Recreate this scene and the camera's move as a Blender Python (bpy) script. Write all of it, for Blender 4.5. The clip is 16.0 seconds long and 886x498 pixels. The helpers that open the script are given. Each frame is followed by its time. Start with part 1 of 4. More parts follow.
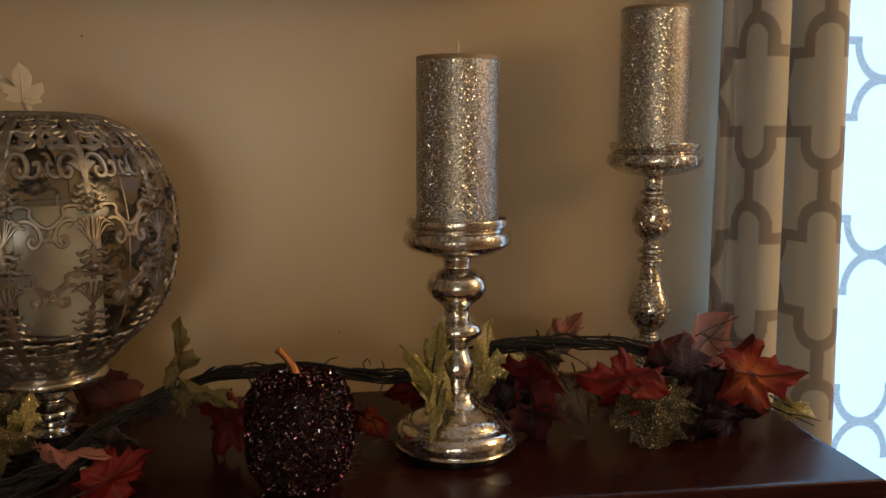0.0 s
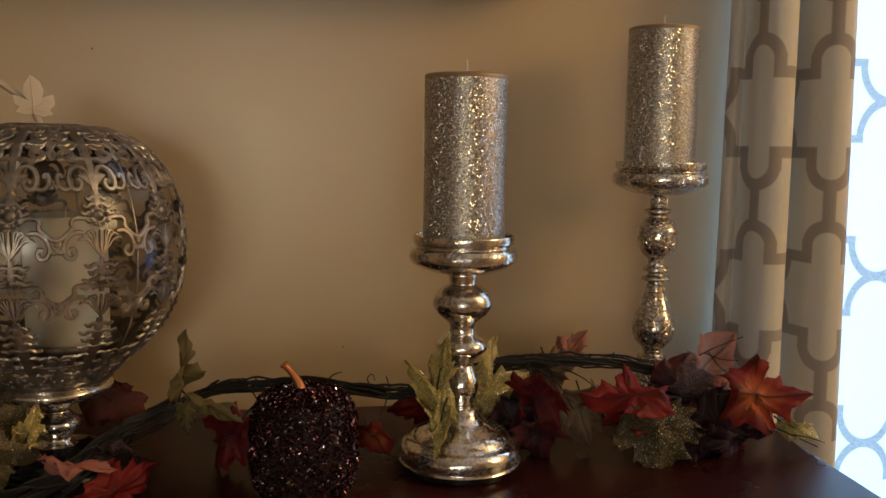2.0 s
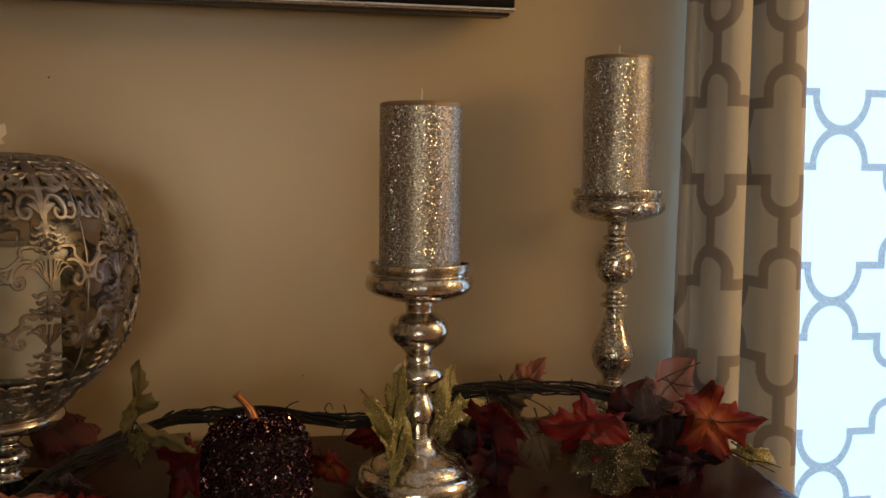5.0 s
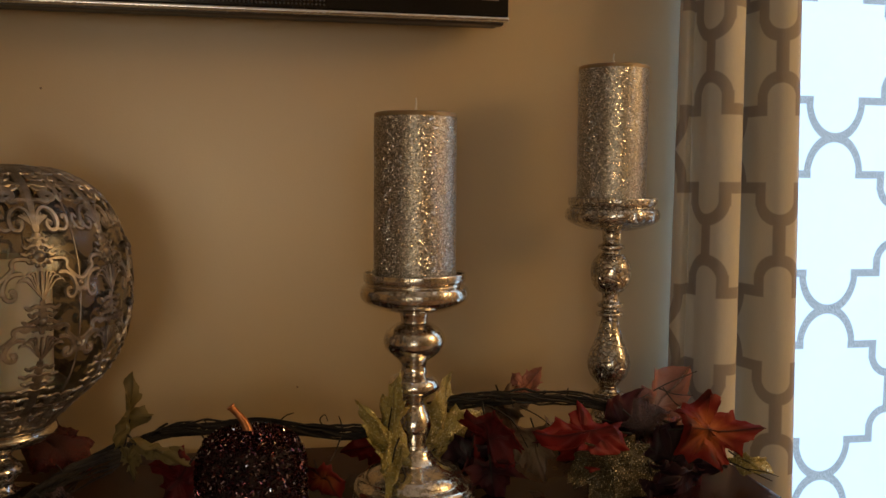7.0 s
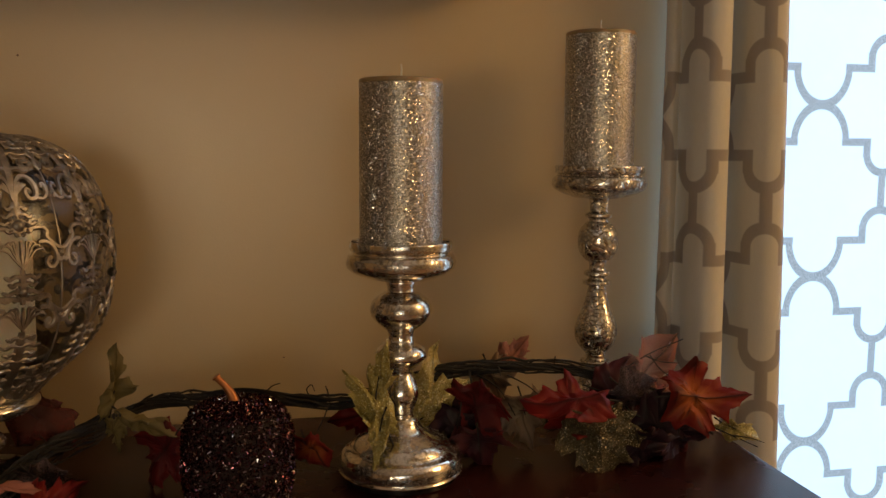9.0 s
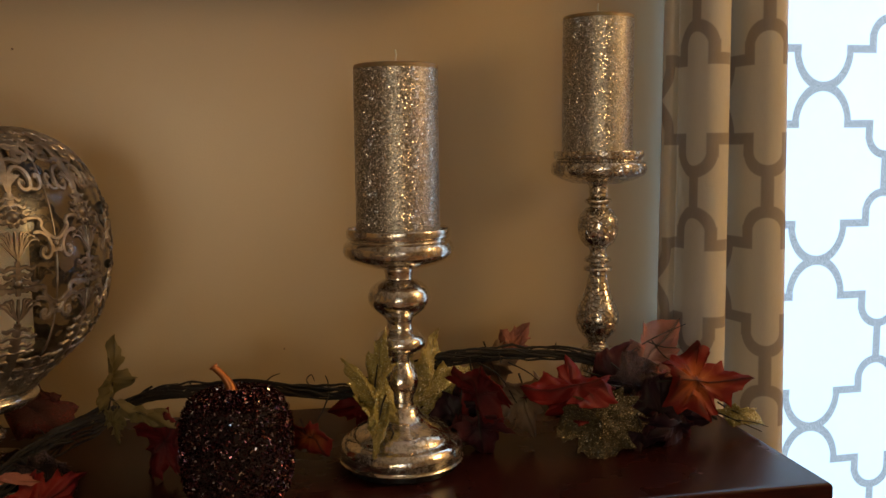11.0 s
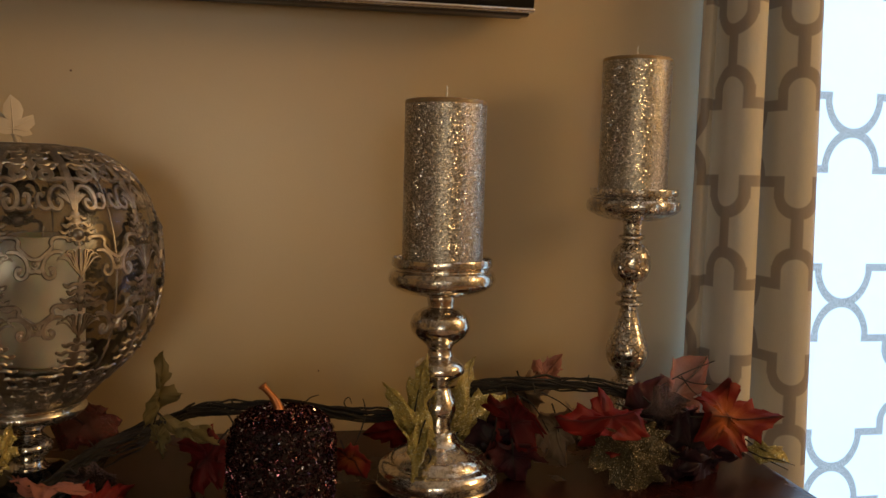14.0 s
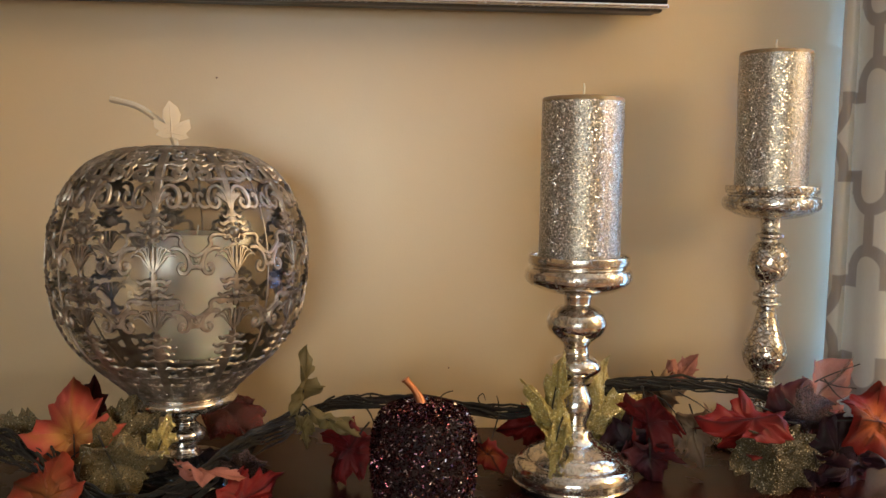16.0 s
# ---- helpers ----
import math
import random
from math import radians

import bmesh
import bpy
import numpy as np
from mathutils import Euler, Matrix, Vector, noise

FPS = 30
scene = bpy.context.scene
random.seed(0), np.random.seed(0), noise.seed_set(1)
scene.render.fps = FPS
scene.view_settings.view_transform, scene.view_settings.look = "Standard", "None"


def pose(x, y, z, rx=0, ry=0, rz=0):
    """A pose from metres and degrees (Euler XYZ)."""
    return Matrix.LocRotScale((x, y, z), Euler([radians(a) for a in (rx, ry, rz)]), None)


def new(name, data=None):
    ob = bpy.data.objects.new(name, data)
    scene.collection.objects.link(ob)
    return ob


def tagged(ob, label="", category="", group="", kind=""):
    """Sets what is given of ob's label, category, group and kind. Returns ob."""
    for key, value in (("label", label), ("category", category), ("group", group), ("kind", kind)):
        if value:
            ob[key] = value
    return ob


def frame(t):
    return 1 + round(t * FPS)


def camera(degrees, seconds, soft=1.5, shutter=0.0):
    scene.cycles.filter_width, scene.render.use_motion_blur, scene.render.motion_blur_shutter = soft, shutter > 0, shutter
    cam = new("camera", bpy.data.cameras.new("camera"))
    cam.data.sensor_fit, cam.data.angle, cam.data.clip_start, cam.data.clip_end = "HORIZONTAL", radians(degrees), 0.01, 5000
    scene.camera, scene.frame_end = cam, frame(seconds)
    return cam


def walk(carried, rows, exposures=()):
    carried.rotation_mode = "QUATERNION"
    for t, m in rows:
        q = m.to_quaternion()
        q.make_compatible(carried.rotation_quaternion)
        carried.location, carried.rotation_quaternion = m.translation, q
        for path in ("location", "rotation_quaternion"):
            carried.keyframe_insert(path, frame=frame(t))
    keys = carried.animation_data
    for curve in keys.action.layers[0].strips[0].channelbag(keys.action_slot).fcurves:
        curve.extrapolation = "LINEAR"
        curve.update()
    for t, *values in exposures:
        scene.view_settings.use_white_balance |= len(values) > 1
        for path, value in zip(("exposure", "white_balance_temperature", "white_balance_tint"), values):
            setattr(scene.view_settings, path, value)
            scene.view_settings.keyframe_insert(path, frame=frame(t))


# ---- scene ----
cam = camera(54.3, 16.0)
METRES, EYE, TILT, LEAN, TURN = 0.160, 1.10, 0.0, 0.0, -7.8
ROWS = [
    (0.0, 0.0, 0.0, 0.0, 0.01, -7.71, -0.1),
    (0.5, -0.0215, -0.0042, 0.0097, 0.35, -7.23, -0.46),
    (1.0, -0.0456, 0.0045, 0.0232, 0.83, -7.14, -0.71),
    (1.5, -0.0591, -0.0049, 0.029, 0.4, -7.03, -1.03),
    (2.0, -0.0326, -0.0096, 0.0254, 0.16, -6.89, -0.86),
    (2.5, -0.0129, -0.0225, 0.0322, -0.11, -6.73, -0.72),
    (3.0, 0.0071, -0.0271, 0.0213, -0.3, -6.24, -0.85),
    (3.5, 0.0222, -0.0272, 0.0346, -0.91, -5.71, -0.98),
    (4.0, 0.0558, -0.0256, 0.0298, -1.36, -5.43, -0.8),
    (6.5, 0.0939, 0.0006, 0.0376, -1.48, -4.7, -0.72),
    (7.0, 0.083, 0.0046, 0.0368, -1.83, -4.49, -0.5),
    (7.5, 0.0664, -0.0064, 0.0377, -2.2, -3.99, -0.4),
    (8.0, 0.0514, -0.0112, 0.0513, -2.79, -3.73, -0.3),
    (8.5, 0.0571, 0.0167, 0.0422, -2.93, -4.45, -0.32),
    (9.0, 0.0812, 0.0447, 0.0104, -2.78, -6.32, -0.32),
    (11.5, 0.1367, 0.0699, -0.0511, -2.42, -6.56, 0.65),
    (12.0, 0.0933, 0.0396, -0.0307, -2.45, -6.08, 0.32),
    (12.5, 0.0401, 0.0009, -0.0235, -2.23, -5.8, -0.21),
    (13.0, -0.0176, -0.025, -0.0201, -2.16, -5.38, -0.76),
    (13.5, -0.0901, -0.0477, -0.0047, -1.83, -5.01, -1.15),
    (14.0, -0.0937, -0.0656, -0.0095, -1.9, -4.87, -1.46),
    (14.5, -0.1493, -0.0742, -0.0288, -1.21, -4.88, -1.79),
    (15.0, -0.213, -0.1002, -0.0211, 0.46, -4.6, -1.59),
    (15.5, -0.2636, -0.1217, -0.0397, 2.4, -4.9, -1.36),
    (16.0, -0.2973, -0.1231, -0.0468, 4.82, -4.75, -0.92),
]
STOPS = [(0.0, 0.47, 6000, 8), (2.0, 0.72, 5850, 8), (4.0, 0.64, 5950, 8), (6.5, 0.34, 6800, 11), (9.0, 0.38, 6950, 12), (12.5, 0.44, 7000, 12), (14.5, 0.45, 6700, 10), (15.0, 0.50, 6300, 9), (15.5, 1.36, 5780, 7), (16.0, 1.76, 5250, 5)]
walk(cam, [(t, pose(0, 0, EYE, TILT, LEAN, TURN) @ pose(METRES * x, METRES * y, METRES * z, 90 + pitch, roll, yaw)) for t, x, y, z, yaw, pitch, roll in ROWS], STOPS)

# ---------------------------------------------------------------- light
TABLE = 0.797
WALL = 1.01

world = bpy.data.worlds.new("sky")
scene.world = world
world.use_nodes = True
sky = world.node_tree.nodes.new("ShaderNodeTexSky")
sky.sky_type, sky.sun_disc = "NISHITA", False
sky.sun_elevation, sky.sun_rotation = radians(40), radians(200)
world.node_tree.links.new(sky.outputs[0], world.node_tree.nodes["Background"].inputs[0])
world.node_tree.nodes["Background"].inputs[1].default_value = 0.1


def point_lamp(name, place, watts, colour, size):
    data = bpy.data.lights.new(name, "POINT")
    data.energy, data.color, data.shadow_soft_size = watts, colour, size
    ob = new(name, data)
    ob.matrix_world = Matrix.Translation(place)
    return ob


def area_lamp(name, m, watts, colour, sx, sy):
    data = bpy.data.lights.new(name, "AREA")
    data.shape, data.size, data.size_y, data.energy, data.color = "RECTANGLE", sx, sy, watts, colour
    ob = new(name, data)
    ob.matrix_world = m
    return ob


# soft fill added in an unseen opening opposite, the two table lamps behind the viewer, the tall lamp to one side, and
# the daylight in the window
point_lamp("table_lamp_light", (-0.27, -1.20, 1.08), 6.3, (1.0, 0.79, 0.48), 0.17)
point_lamp("low_lamp_light", (-0.62, -1.00, 0.80), 2.6, (1.0, 0.78, 0.47), 0.09)
point_lamp("tall_lamp_light", (2.15, -0.10, 1.90), 37.0, (1.0, 0.66, 0.30), 0.34)
area_lamp("window_daylight", pose(1.13, WALL + 0.065, 1.25, -90, 0, 0), 38.0, (0.30, 0.51, 1.0), 1.24, 1.80)
# added fill that weakens the lamp shadows, set in a made-up south window
area_lamp("south_fill_light", pose(-0.6, -4.66, 1.30, 90, 0, 0), 3.6, (0.95, 0.93, 0.84), 2.4, 1.7)

# ---------------------------------------------------------------- materials


class Nodes:
    """Short hand for one node material."""

    def __init__(self, name):
        self.mat = bpy.data.materials.new(name)
        self.mat.use_nodes = True
        self.tree = self.mat.node_tree
        self.bsdf = self.tree.nodes["Principled BSDF"]
        self.out = self.tree.nodes["Material Output"]

    def add(self, kind, operation="", data_type="", uv_map=""):
        n = self.tree.nodes.new(kind)
        if operation:
            n.operation = operation
        if data_type:
            n.data_type = data_type
        if uv_map:
            n.uv_map = uv_map
        return n

    def link(self, a, b):
        self.tree.links.new(a, b)

    def put(self, value, socket):
        if isinstance(value, (int, float)):
            socket.default_value = value
        elif isinstance(value, tuple):
            socket.default_value = value if len(value) == len(socket.default_value) else (*value, 1.0)
        else:
            self.link(value, socket)

    def math(self, op, a, b=0.0, c=0.0):
        n = self.add("ShaderNodeMath", operation=op)
        for v, s in zip((a, b, c), n.inputs):
            self.put(v, s)
        return n.outputs[0]

    def coords(self, kind="Object"):
        return self.add("ShaderNodeTexCoord").outputs[kind]

    def noise(self, scale, detail=4.0, rough=0.55, vector=None, out="Fac"):
        n = self.add("ShaderNodeTexNoise")
        n.inputs["Scale"].default_value, n.inputs["Detail"].default_value, n.inputs["Roughness"].default_value = scale, detail, rough
        self.link(vector if vector is not None else self.coords(), n.inputs["Vector"])
        return n.outputs[out]

    def stretch(self, vector, scale):
        n = self.add("ShaderNodeMapping")
        self.link(vector, n.inputs["Vector"])
        n.inputs["Scale"].default_value = scale
        return n.outputs[0]

    def ramp(self, fac, stops):
        n = self.add("ShaderNodeValToRGB")
        self.link(fac, n.inputs[0])
        e = n.color_ramp.elements
        while len(e) < len(stops):
            e.new(0.5)
        for el, (p, c) in zip(e, stops):
            el.position, el.color = p, (*c, 1.0) if isinstance(c, tuple) else (c, c, c, 1.0)
        return n.outputs[0]

    def mix(self, fac, a, b):
        n = self.add("ShaderNodeMix", data_type="RGBA")
        self.put(fac, n.inputs[0])
        self.put(a, n.inputs[6])
        self.put(b, n.inputs[7])
        return n.outputs[2]

    def bump(self, height, strength, distance, normal=None):
        n = self.add("ShaderNodeBump")
        n.inputs["Strength"].default_value, n.inputs["Distance"].default_value = strength, distance
        self.link(height, n.inputs["Height"])
        if normal is not None:
            self.link(normal, n.inputs["Normal"])
        return n.outputs[0]

    def set(self, colour=None, rough=None, metal=None, normal=None, **more):
        for key, v in (("Base Color", colour), ("Roughness", rough), ("Metallic", metal), ("Normal", normal)):
            if v is not None:
                self.put(v, self.bsdf.inputs[key])
        for key, v in more.items():
            self.put(v, self.bsdf.inputs[key.replace("_", " ")])
        return self.mat


def flakes(n, scale, spread):
    """A normal and a random value for each glitter flake."""
    v = n.add("ShaderNodeTexVoronoi")
    v.inputs["Scale"].default_value = scale
    n.link(n.coords(), v.inputs["Vector"])
    off = n.add("ShaderNodeVectorMath", operation="SUBTRACT")
    n.link(v.outputs["Color"], off.inputs[0])
    off.inputs[1].default_value = (0.5, 0.5, 0.5)
    big = n.add("ShaderNodeVectorMath", operation="SCALE")
    n.link(off.outputs[0], big.inputs[0])
    big.inputs["Scale"].default_value = spread
    plus = n.add("ShaderNodeVectorMath", operation="ADD")
    n.link(big.outputs[0], plus.inputs[0])
    n.link(n.add("ShaderNodeNewGeometry").outputs["Normal"], plus.inputs[1])
    unit = n.add("ShaderNodeVectorMath", operation="NORMALIZE")
    n.link(plus.outputs[0], unit.inputs[0])
    sep = n.add("ShaderNodeSeparateColor")
    n.link(v.outputs["Color"], sep.inputs[0])
    return unit.outputs[0], sep.outputs[0], sep.outputs[1]


def wall_paint():
    n = Nodes("tan_eggshell_wall_paint")
    c = n.coords()
    big, fine = n.noise(2.3, 3.0, 0.5, c), n.noise(420.0, 3.0, 0.6, c)
    col = n.mix(big, (0.520, 0.390, 0.224), (0.570, 0.434, 0.256))
    rough = n.math("MULTIPLY_ADD", n.noise(60.0, 4.0, 0.6, c), 0.08, 0.29)
    return n.set(col, rough, 0.0, n.bump(fine, 0.22, 0.0006), Specular_IOR_Level=0.75)


def plain_paint(name, colour, rough=0.6):
    n = Nodes(name)
    c = n.coords()
    f = n.noise(6.0, 4.0, 0.6, c)
    dark = tuple(k * 0.9 for k in colour)
    return n.set(n.mix(f, dark, colour), rough, 0.0, n.bump(n.noise(300.0, 2.0, 0.5, c), 0.15, 0.0005))


def mahogany():
    n = Nodes("dark_mahogany_veneer")
    c = n.stretch(n.coords(), (3.0, 34.0, 34.0))
    grain = n.noise(6.0, 7.0, 0.62, c)
    pores = n.noise(60.0, 3.0, 0.7, c)
    col = n.ramp(grain, ((0.28, (0.015, 0.0042, 0.0042)), (0.55, (0.033, 0.0078, 0.0072)), (0.78, (0.056, 0.012, 0.0095))))
    smear = n.noise(9.0, 4.0, 0.6)
    return n.set(col, n.math("MULTIPLY_ADD", smear, 0.06, 0.24), 0.0, n.bump(pores, 0.05, 0.0004), Specular_IOR_Level=0.18)


def mercury_glass(name, tint, dark, patch, crackle=0.0):
    n = Nodes(name)
    c = n.coords()
    blot = n.noise(55.0, 6.0, 0.7, c)
    speck = n.noise(310.0, 5.0, 0.75, c)
    wear = n.math("MULTIPLY", n.ramp(blot, ((patch - 0.06, 0.0), (patch + 0.10, 1.0))), n.ramp(speck, ((0.42, 0.0), (0.60, 1.0))))
    col = n.mix(wear, tint, dark)
    rough = n.math("MULTIPLY_ADD", wear, 0.30, n.math("MULTIPLY_ADD", blot, 0.10, 0.035))
    relief = n.bump(n.noise(75.0, 4.0, 0.6, c), 0.36, 0.0018)
    if crackle:
        cell = n.add("ShaderNodeTexVoronoi")
        cell.feature = "DISTANCE_TO_EDGE"
        cell.inputs["Scale"].default_value = crackle
        n.link(c, cell.inputs["Vector"])
        seam = n.ramp(cell.outputs["Distance"], ((0.02, 0.0), (0.11, 1.0)))
        col = n.mix(seam, n.mix(0.6, col, dark), col)
        relief = n.bump(seam, 0.55, 0.0012, relief)
    return n.set(col, rough, n.math("MULTIPLY_ADD", wear, -0.35, 1.0), relief, Coat_Weight=0.5, Coat_Roughness=0.03)


def candle_glitter():
    """Grey wax under a coat of fine glitter: a soft sheen, with a few flakes that stand off it and flash."""
    n = Nodes("champagne_silver_glitter")
    nor, r1, r2 = flakes(n, 1400.0, 1.35)
    flash = n.math("GREATER_THAN", r1, 0.85)
    soft, _, grain = flakes(n, 1150.0, 0.25)
    blend = n.add("ShaderNodeMix", data_type="VECTOR")
    n.link(flash, blend.inputs[0])
    n.link(soft, blend.inputs[4])
    n.link(nor, blend.inputs[5])
    body = n.ramp(grain, ((0.0, (0.15, 0.141, 0.129)), (0.5, (0.31, 0.29, 0.265)), (1.0, (0.56, 0.53, 0.49))))
    col = n.mix(flash, body, (0.97, 0.95, 0.90))
    rough = n.math("MULTIPLY_ADD", flash, -0.16, n.math("MULTIPLY_ADD", r2, 0.10, 0.35))
    metal = n.math("MULTIPLY_ADD", flash, 0.16, 0.80)
    return n.set(col, rough, metal, blend.outputs[1], Specular_IOR_Level=0.6)


def wax(name, colour):
    n = Nodes(name)
    f = n.noise(25.0, 3.0)
    return n.set(n.mix(f, tuple(k * 0.93 for k in colour), colour), 0.42, 0.0, n.bump(f, 0.1, 0.001), Subsurface_Weight=0.25, Subsurface_Scale=0.01)


def bronze():
    n = Nodes("antiqued_pewter_bronze")
    c = n.coords()
    f, s = n.noise(38.0, 5.0, 0.65, c), n.noise(500.0, 3.0, 0.6, c)
    col = n.ramp(f, ((0.28, (0.11, 0.095, 0.084)), (0.50, (0.33, 0.29, 0.252)), (0.74, (0.64, 0.57, 0.49))))
    return n.set(col, n.math("MULTIPLY_ADD", s, 0.22, 0.31), 0.90, n.bump(s, 0.3, 0.0004))


def brushed(name, colour, rough, metal=1.0):
    n = Nodes(name)
    s = n.noise(260.0, 4.0, 0.6, n.stretch(n.coords(), (1.0, 6.0, 6.0)))
    return n.set(colour, n.math("MULTIPLY_ADD", s, 0.12, rough), metal, n.bump(s, 0.06, 0.0003))


def tinsel(name, lo, hi, rough):
    n = Nodes(name)
    r = n.add("ShaderNodeNewGeometry").outputs["Random Per Island"]
    return n.set(n.ramp(r, ((0.0, lo), (0.86, hi), (0.93, (0.50, 0.40, 0.41)), (1.0, (0.85, 0.79, 0.78)))), rough, 0.9)


def leaf_cloth(name, middle, edge, vein, see=0.25, gloss=0.5, sheer=0.0):
    """Dyed polyester leaf: the colour runs from the midrib to the edge and the veins show."""
    n = Nodes(name)
    uv = n.add("ShaderNodeUVMap", uv_map="leaf").outputs[0]
    sep = n.add("ShaderNodeSeparateXYZ")
    n.link(uv, sep.inputs[0])
    blot = n.noise(46.0, 5.0, 0.65)
    ink = n.math("ADD", sep.outputs[0], n.math("MULTIPLY_ADD", blot, 0.7, -0.35))
    col = n.mix(n.ramp(ink, ((0.22, 0.0), (0.78, 1.0))), middle, edge)
    col = n.mix(n.ramp(sep.outputs[1], ((0.0, 1.0), (1.0, 0.0))), col, vein)
    weave = n.noise(850.0, 2.0, 0.5)
    n.set(col, gloss, 0.0, n.bump(n.math("ADD", weave, n.math("MULTIPLY", blot, 2.0)), 0.28, 0.0007), Specular_IOR_Level=0.22)
    return see_through(n, col, see, sheer)


def see_through(n, col, share, sheer=0.0):
    t = n.add("ShaderNodeBsdfTranslucent")
    n.put(col, t.inputs[0])
    m = n.add("ShaderNodeMixShader")
    m.inputs[0].default_value = share
    n.link(n.bsdf.outputs[0], m.inputs[1])
    n.link(t.outputs[0], m.inputs[2])
    cloth = m
    if sheer:
        cloth = n.add("ShaderNodeMixShader")
        n.put(n.math("MULTIPLY_ADD", n.noise(700.0, 2.0), 0.3, sheer - 0.15), cloth.inputs[0])
        n.link(m.outputs[0], cloth.inputs[1])
        n.link(n.add("ShaderNodeBsdfTransparent").outputs[0], cloth.inputs[2])
    n.link(cloth.outputs[0], n.out.inputs[0])
    return n.mat


def leaf_glitter(name, body, spark, bare, sheer=0.0):
    """Sheer leaf with glitter scattered over it."""
    n = Nodes(name)
    uv = n.add("ShaderNodeUVMap", uv_map="leaf").outputs[0]
    sep = n.add("ShaderNodeSeparateXYZ")
    n.link(uv, sep.inputs[0])
    nor, r1, r2 = flakes(n, 1000.0, 1.5)
    is_flake = n.math("GREATER_THAN", r1, bare)
    cloth = n.mix(n.noise(60.0, 4.0), tuple(k * 0.6 for k in body), body)
    cloth = n.mix(n.ramp(sep.outputs[1], ((0.0, 1.0), (1.0, 0.0))), cloth, tuple(k * 0.5 for k in body))
    col = n.mix(is_flake, cloth, spark)
    n.set(col, n.math("MULTIPLY_ADD", r2, 0.3, 0.2), is_flake, nor)
    return see_through(n, cloth, 0.22, sheer)


def trellis(n, line_half):
    """1 on the printed lattice lines. u, v of the UV map 'cloth' are metres from a crossing, along and up the cloth.
    One quarter of the repeat is drawn and mirrored: an arch from the crossing, a stepped shoulder, a small arch and a stem."""
    uv = n.add("ShaderNodeUVMap", uv_map="cloth").outputs[0]
    sep = n.add("ShaderNodeSeparateXYZ")
    n.link(uv, sep.inputs[0])
    u = n.math("PINGPONG", n.math("DIVIDE", sep.outputs[0], 0.000574), 155.0)
    v = n.math("PINGPONG", n.math("DIVIDE", sep.outputs[1], 0.000527), 200.0)

    def ellipse(cx, cy, rx, ry, mean):
        a = n.math("DIVIDE", n.math("SUBTRACT", u, cx), rx)
        b = n.math("DIVIDE", n.math("SUBTRACT", v, cy), ry)
        r = n.math("SQRT", n.math("ADD", n.math("MULTIPLY", a, a), n.math("MULTIPLY", b, b)))
        return n.math("MULTIPLY", n.math("ABSOLUTE", n.math("SUBTRACT", r, 1.0)), mean)

    def bar(u0, u1, v0, v1):
        du = n.math("ABSOLUTE", n.math("SUBTRACT", u, (u0 + u1) / 2))
        dv = n.math("ABSOLUTE", n.math("SUBTRACT", v, (v0 + v1) / 2))
        return n.math("MAXIMUM", n.math("SUBTRACT", du, (u1 - u0) / 2), n.math("SUBTRACT", dv, (v1 - v0) / 2))

    def only(d, test, edge):
        return n.math("MULTIPLY_ADD", n.math(test, v, edge), 400.0, d)

    shapes = (only(ellipse(0, 85, 61, 85, 70), "GREATER_THAN", 91.0), bar(61, 114, 85, 85), bar(114, 114, 85, 112),
              only(ellipse(155, 110, 41, 46, 43), "LESS_THAN", 110.0), bar(155, 155, 156, 200))
    d = shapes[0]
    for s in shapes[1:]:
        d = n.math("MINIMUM", d, s)
    edge = n.add("ShaderNodeMapRange")
    n.link(d, edge.inputs[0])
    edge.inputs[1].default_value, edge.inputs[2].default_value = line_half - 1.5, line_half + 1.5
    edge.inputs[3].default_value, edge.inputs[4].default_value = 1.0, 0.0
    return edge.outputs[0]


def curtain_cloth():
    n = Nodes("cream_curtain_with_taupe_trellis_print")
    line = trellis(n, 12.5)
    slub = n.noise(900.0, 3.0, 0.6, n.stretch(n.coords(), (1.0, 1.0, 0.12)))
    base = n.mix(slub, (0.60, 0.555, 0.465), (0.68, 0.63, 0.53))
    ink = n.mix(slub, (0.32, 0.275, 0.235), (0.38, 0.33, 0.285))
    col = n.mix(line, base, ink)
    n.set(col, 0.75, 0.0, n.bump(slub, 0.25, 0.0005), Sheen_Weight=0.15)
    return see_through(n, col, 0.12)


def sheer_cloth():
    n = Nodes("white_sheer_with_grey_trellis_print")
    line = trellis(n, 9.0)
    thread = n.noise(1500.0, 2.0, 0.7, n.stretch(n.coords(), (1.0, 1.0, 0.3)))
    soft = n.noise(4.0, 3.0)
    base = n.mix(soft, (0.70, 0.82, 0.66), (0.78, 0.87, 0.74))
    ink = n.mix(n.ramp(thread, ((0.40, 0.0), (0.62, 1.0))), (0.24, 0.235, 0.17), (0.41, 0.40, 0.31))
    col = n.mix(line, base, ink)
    n.set(col, 0.8, 0.0, n.bump(thread, 0.2, 0.0004))
    return see_through(n, col, 0.36)


def black_plastic(name, rough):
    n = Nodes(name)
    c = n.coords()
    col = n.mix(n.noise(14.0), (0.006, 0.006, 0.007), (0.011, 0.010, 0.011))
    return n.set(col, n.math("MULTIPLY_ADD", n.noise(90.0, 4.0), 0.08, rough), 0.0)


def twig_bark():
    n = Nodes("dark_grapevine_twig")
    f = n.noise(220.0, 5.0, 0.7, n.stretch(n.coords(), (0.3, 1.0, 1.0)))
    return n.set(n.ramp(f, ((0.3, (0.008, 0.007, 0.007)), (0.7, (0.026, 0.021, 0.019)))), 0.82, 0.0, n.bump(f, 0.5, 0.001))


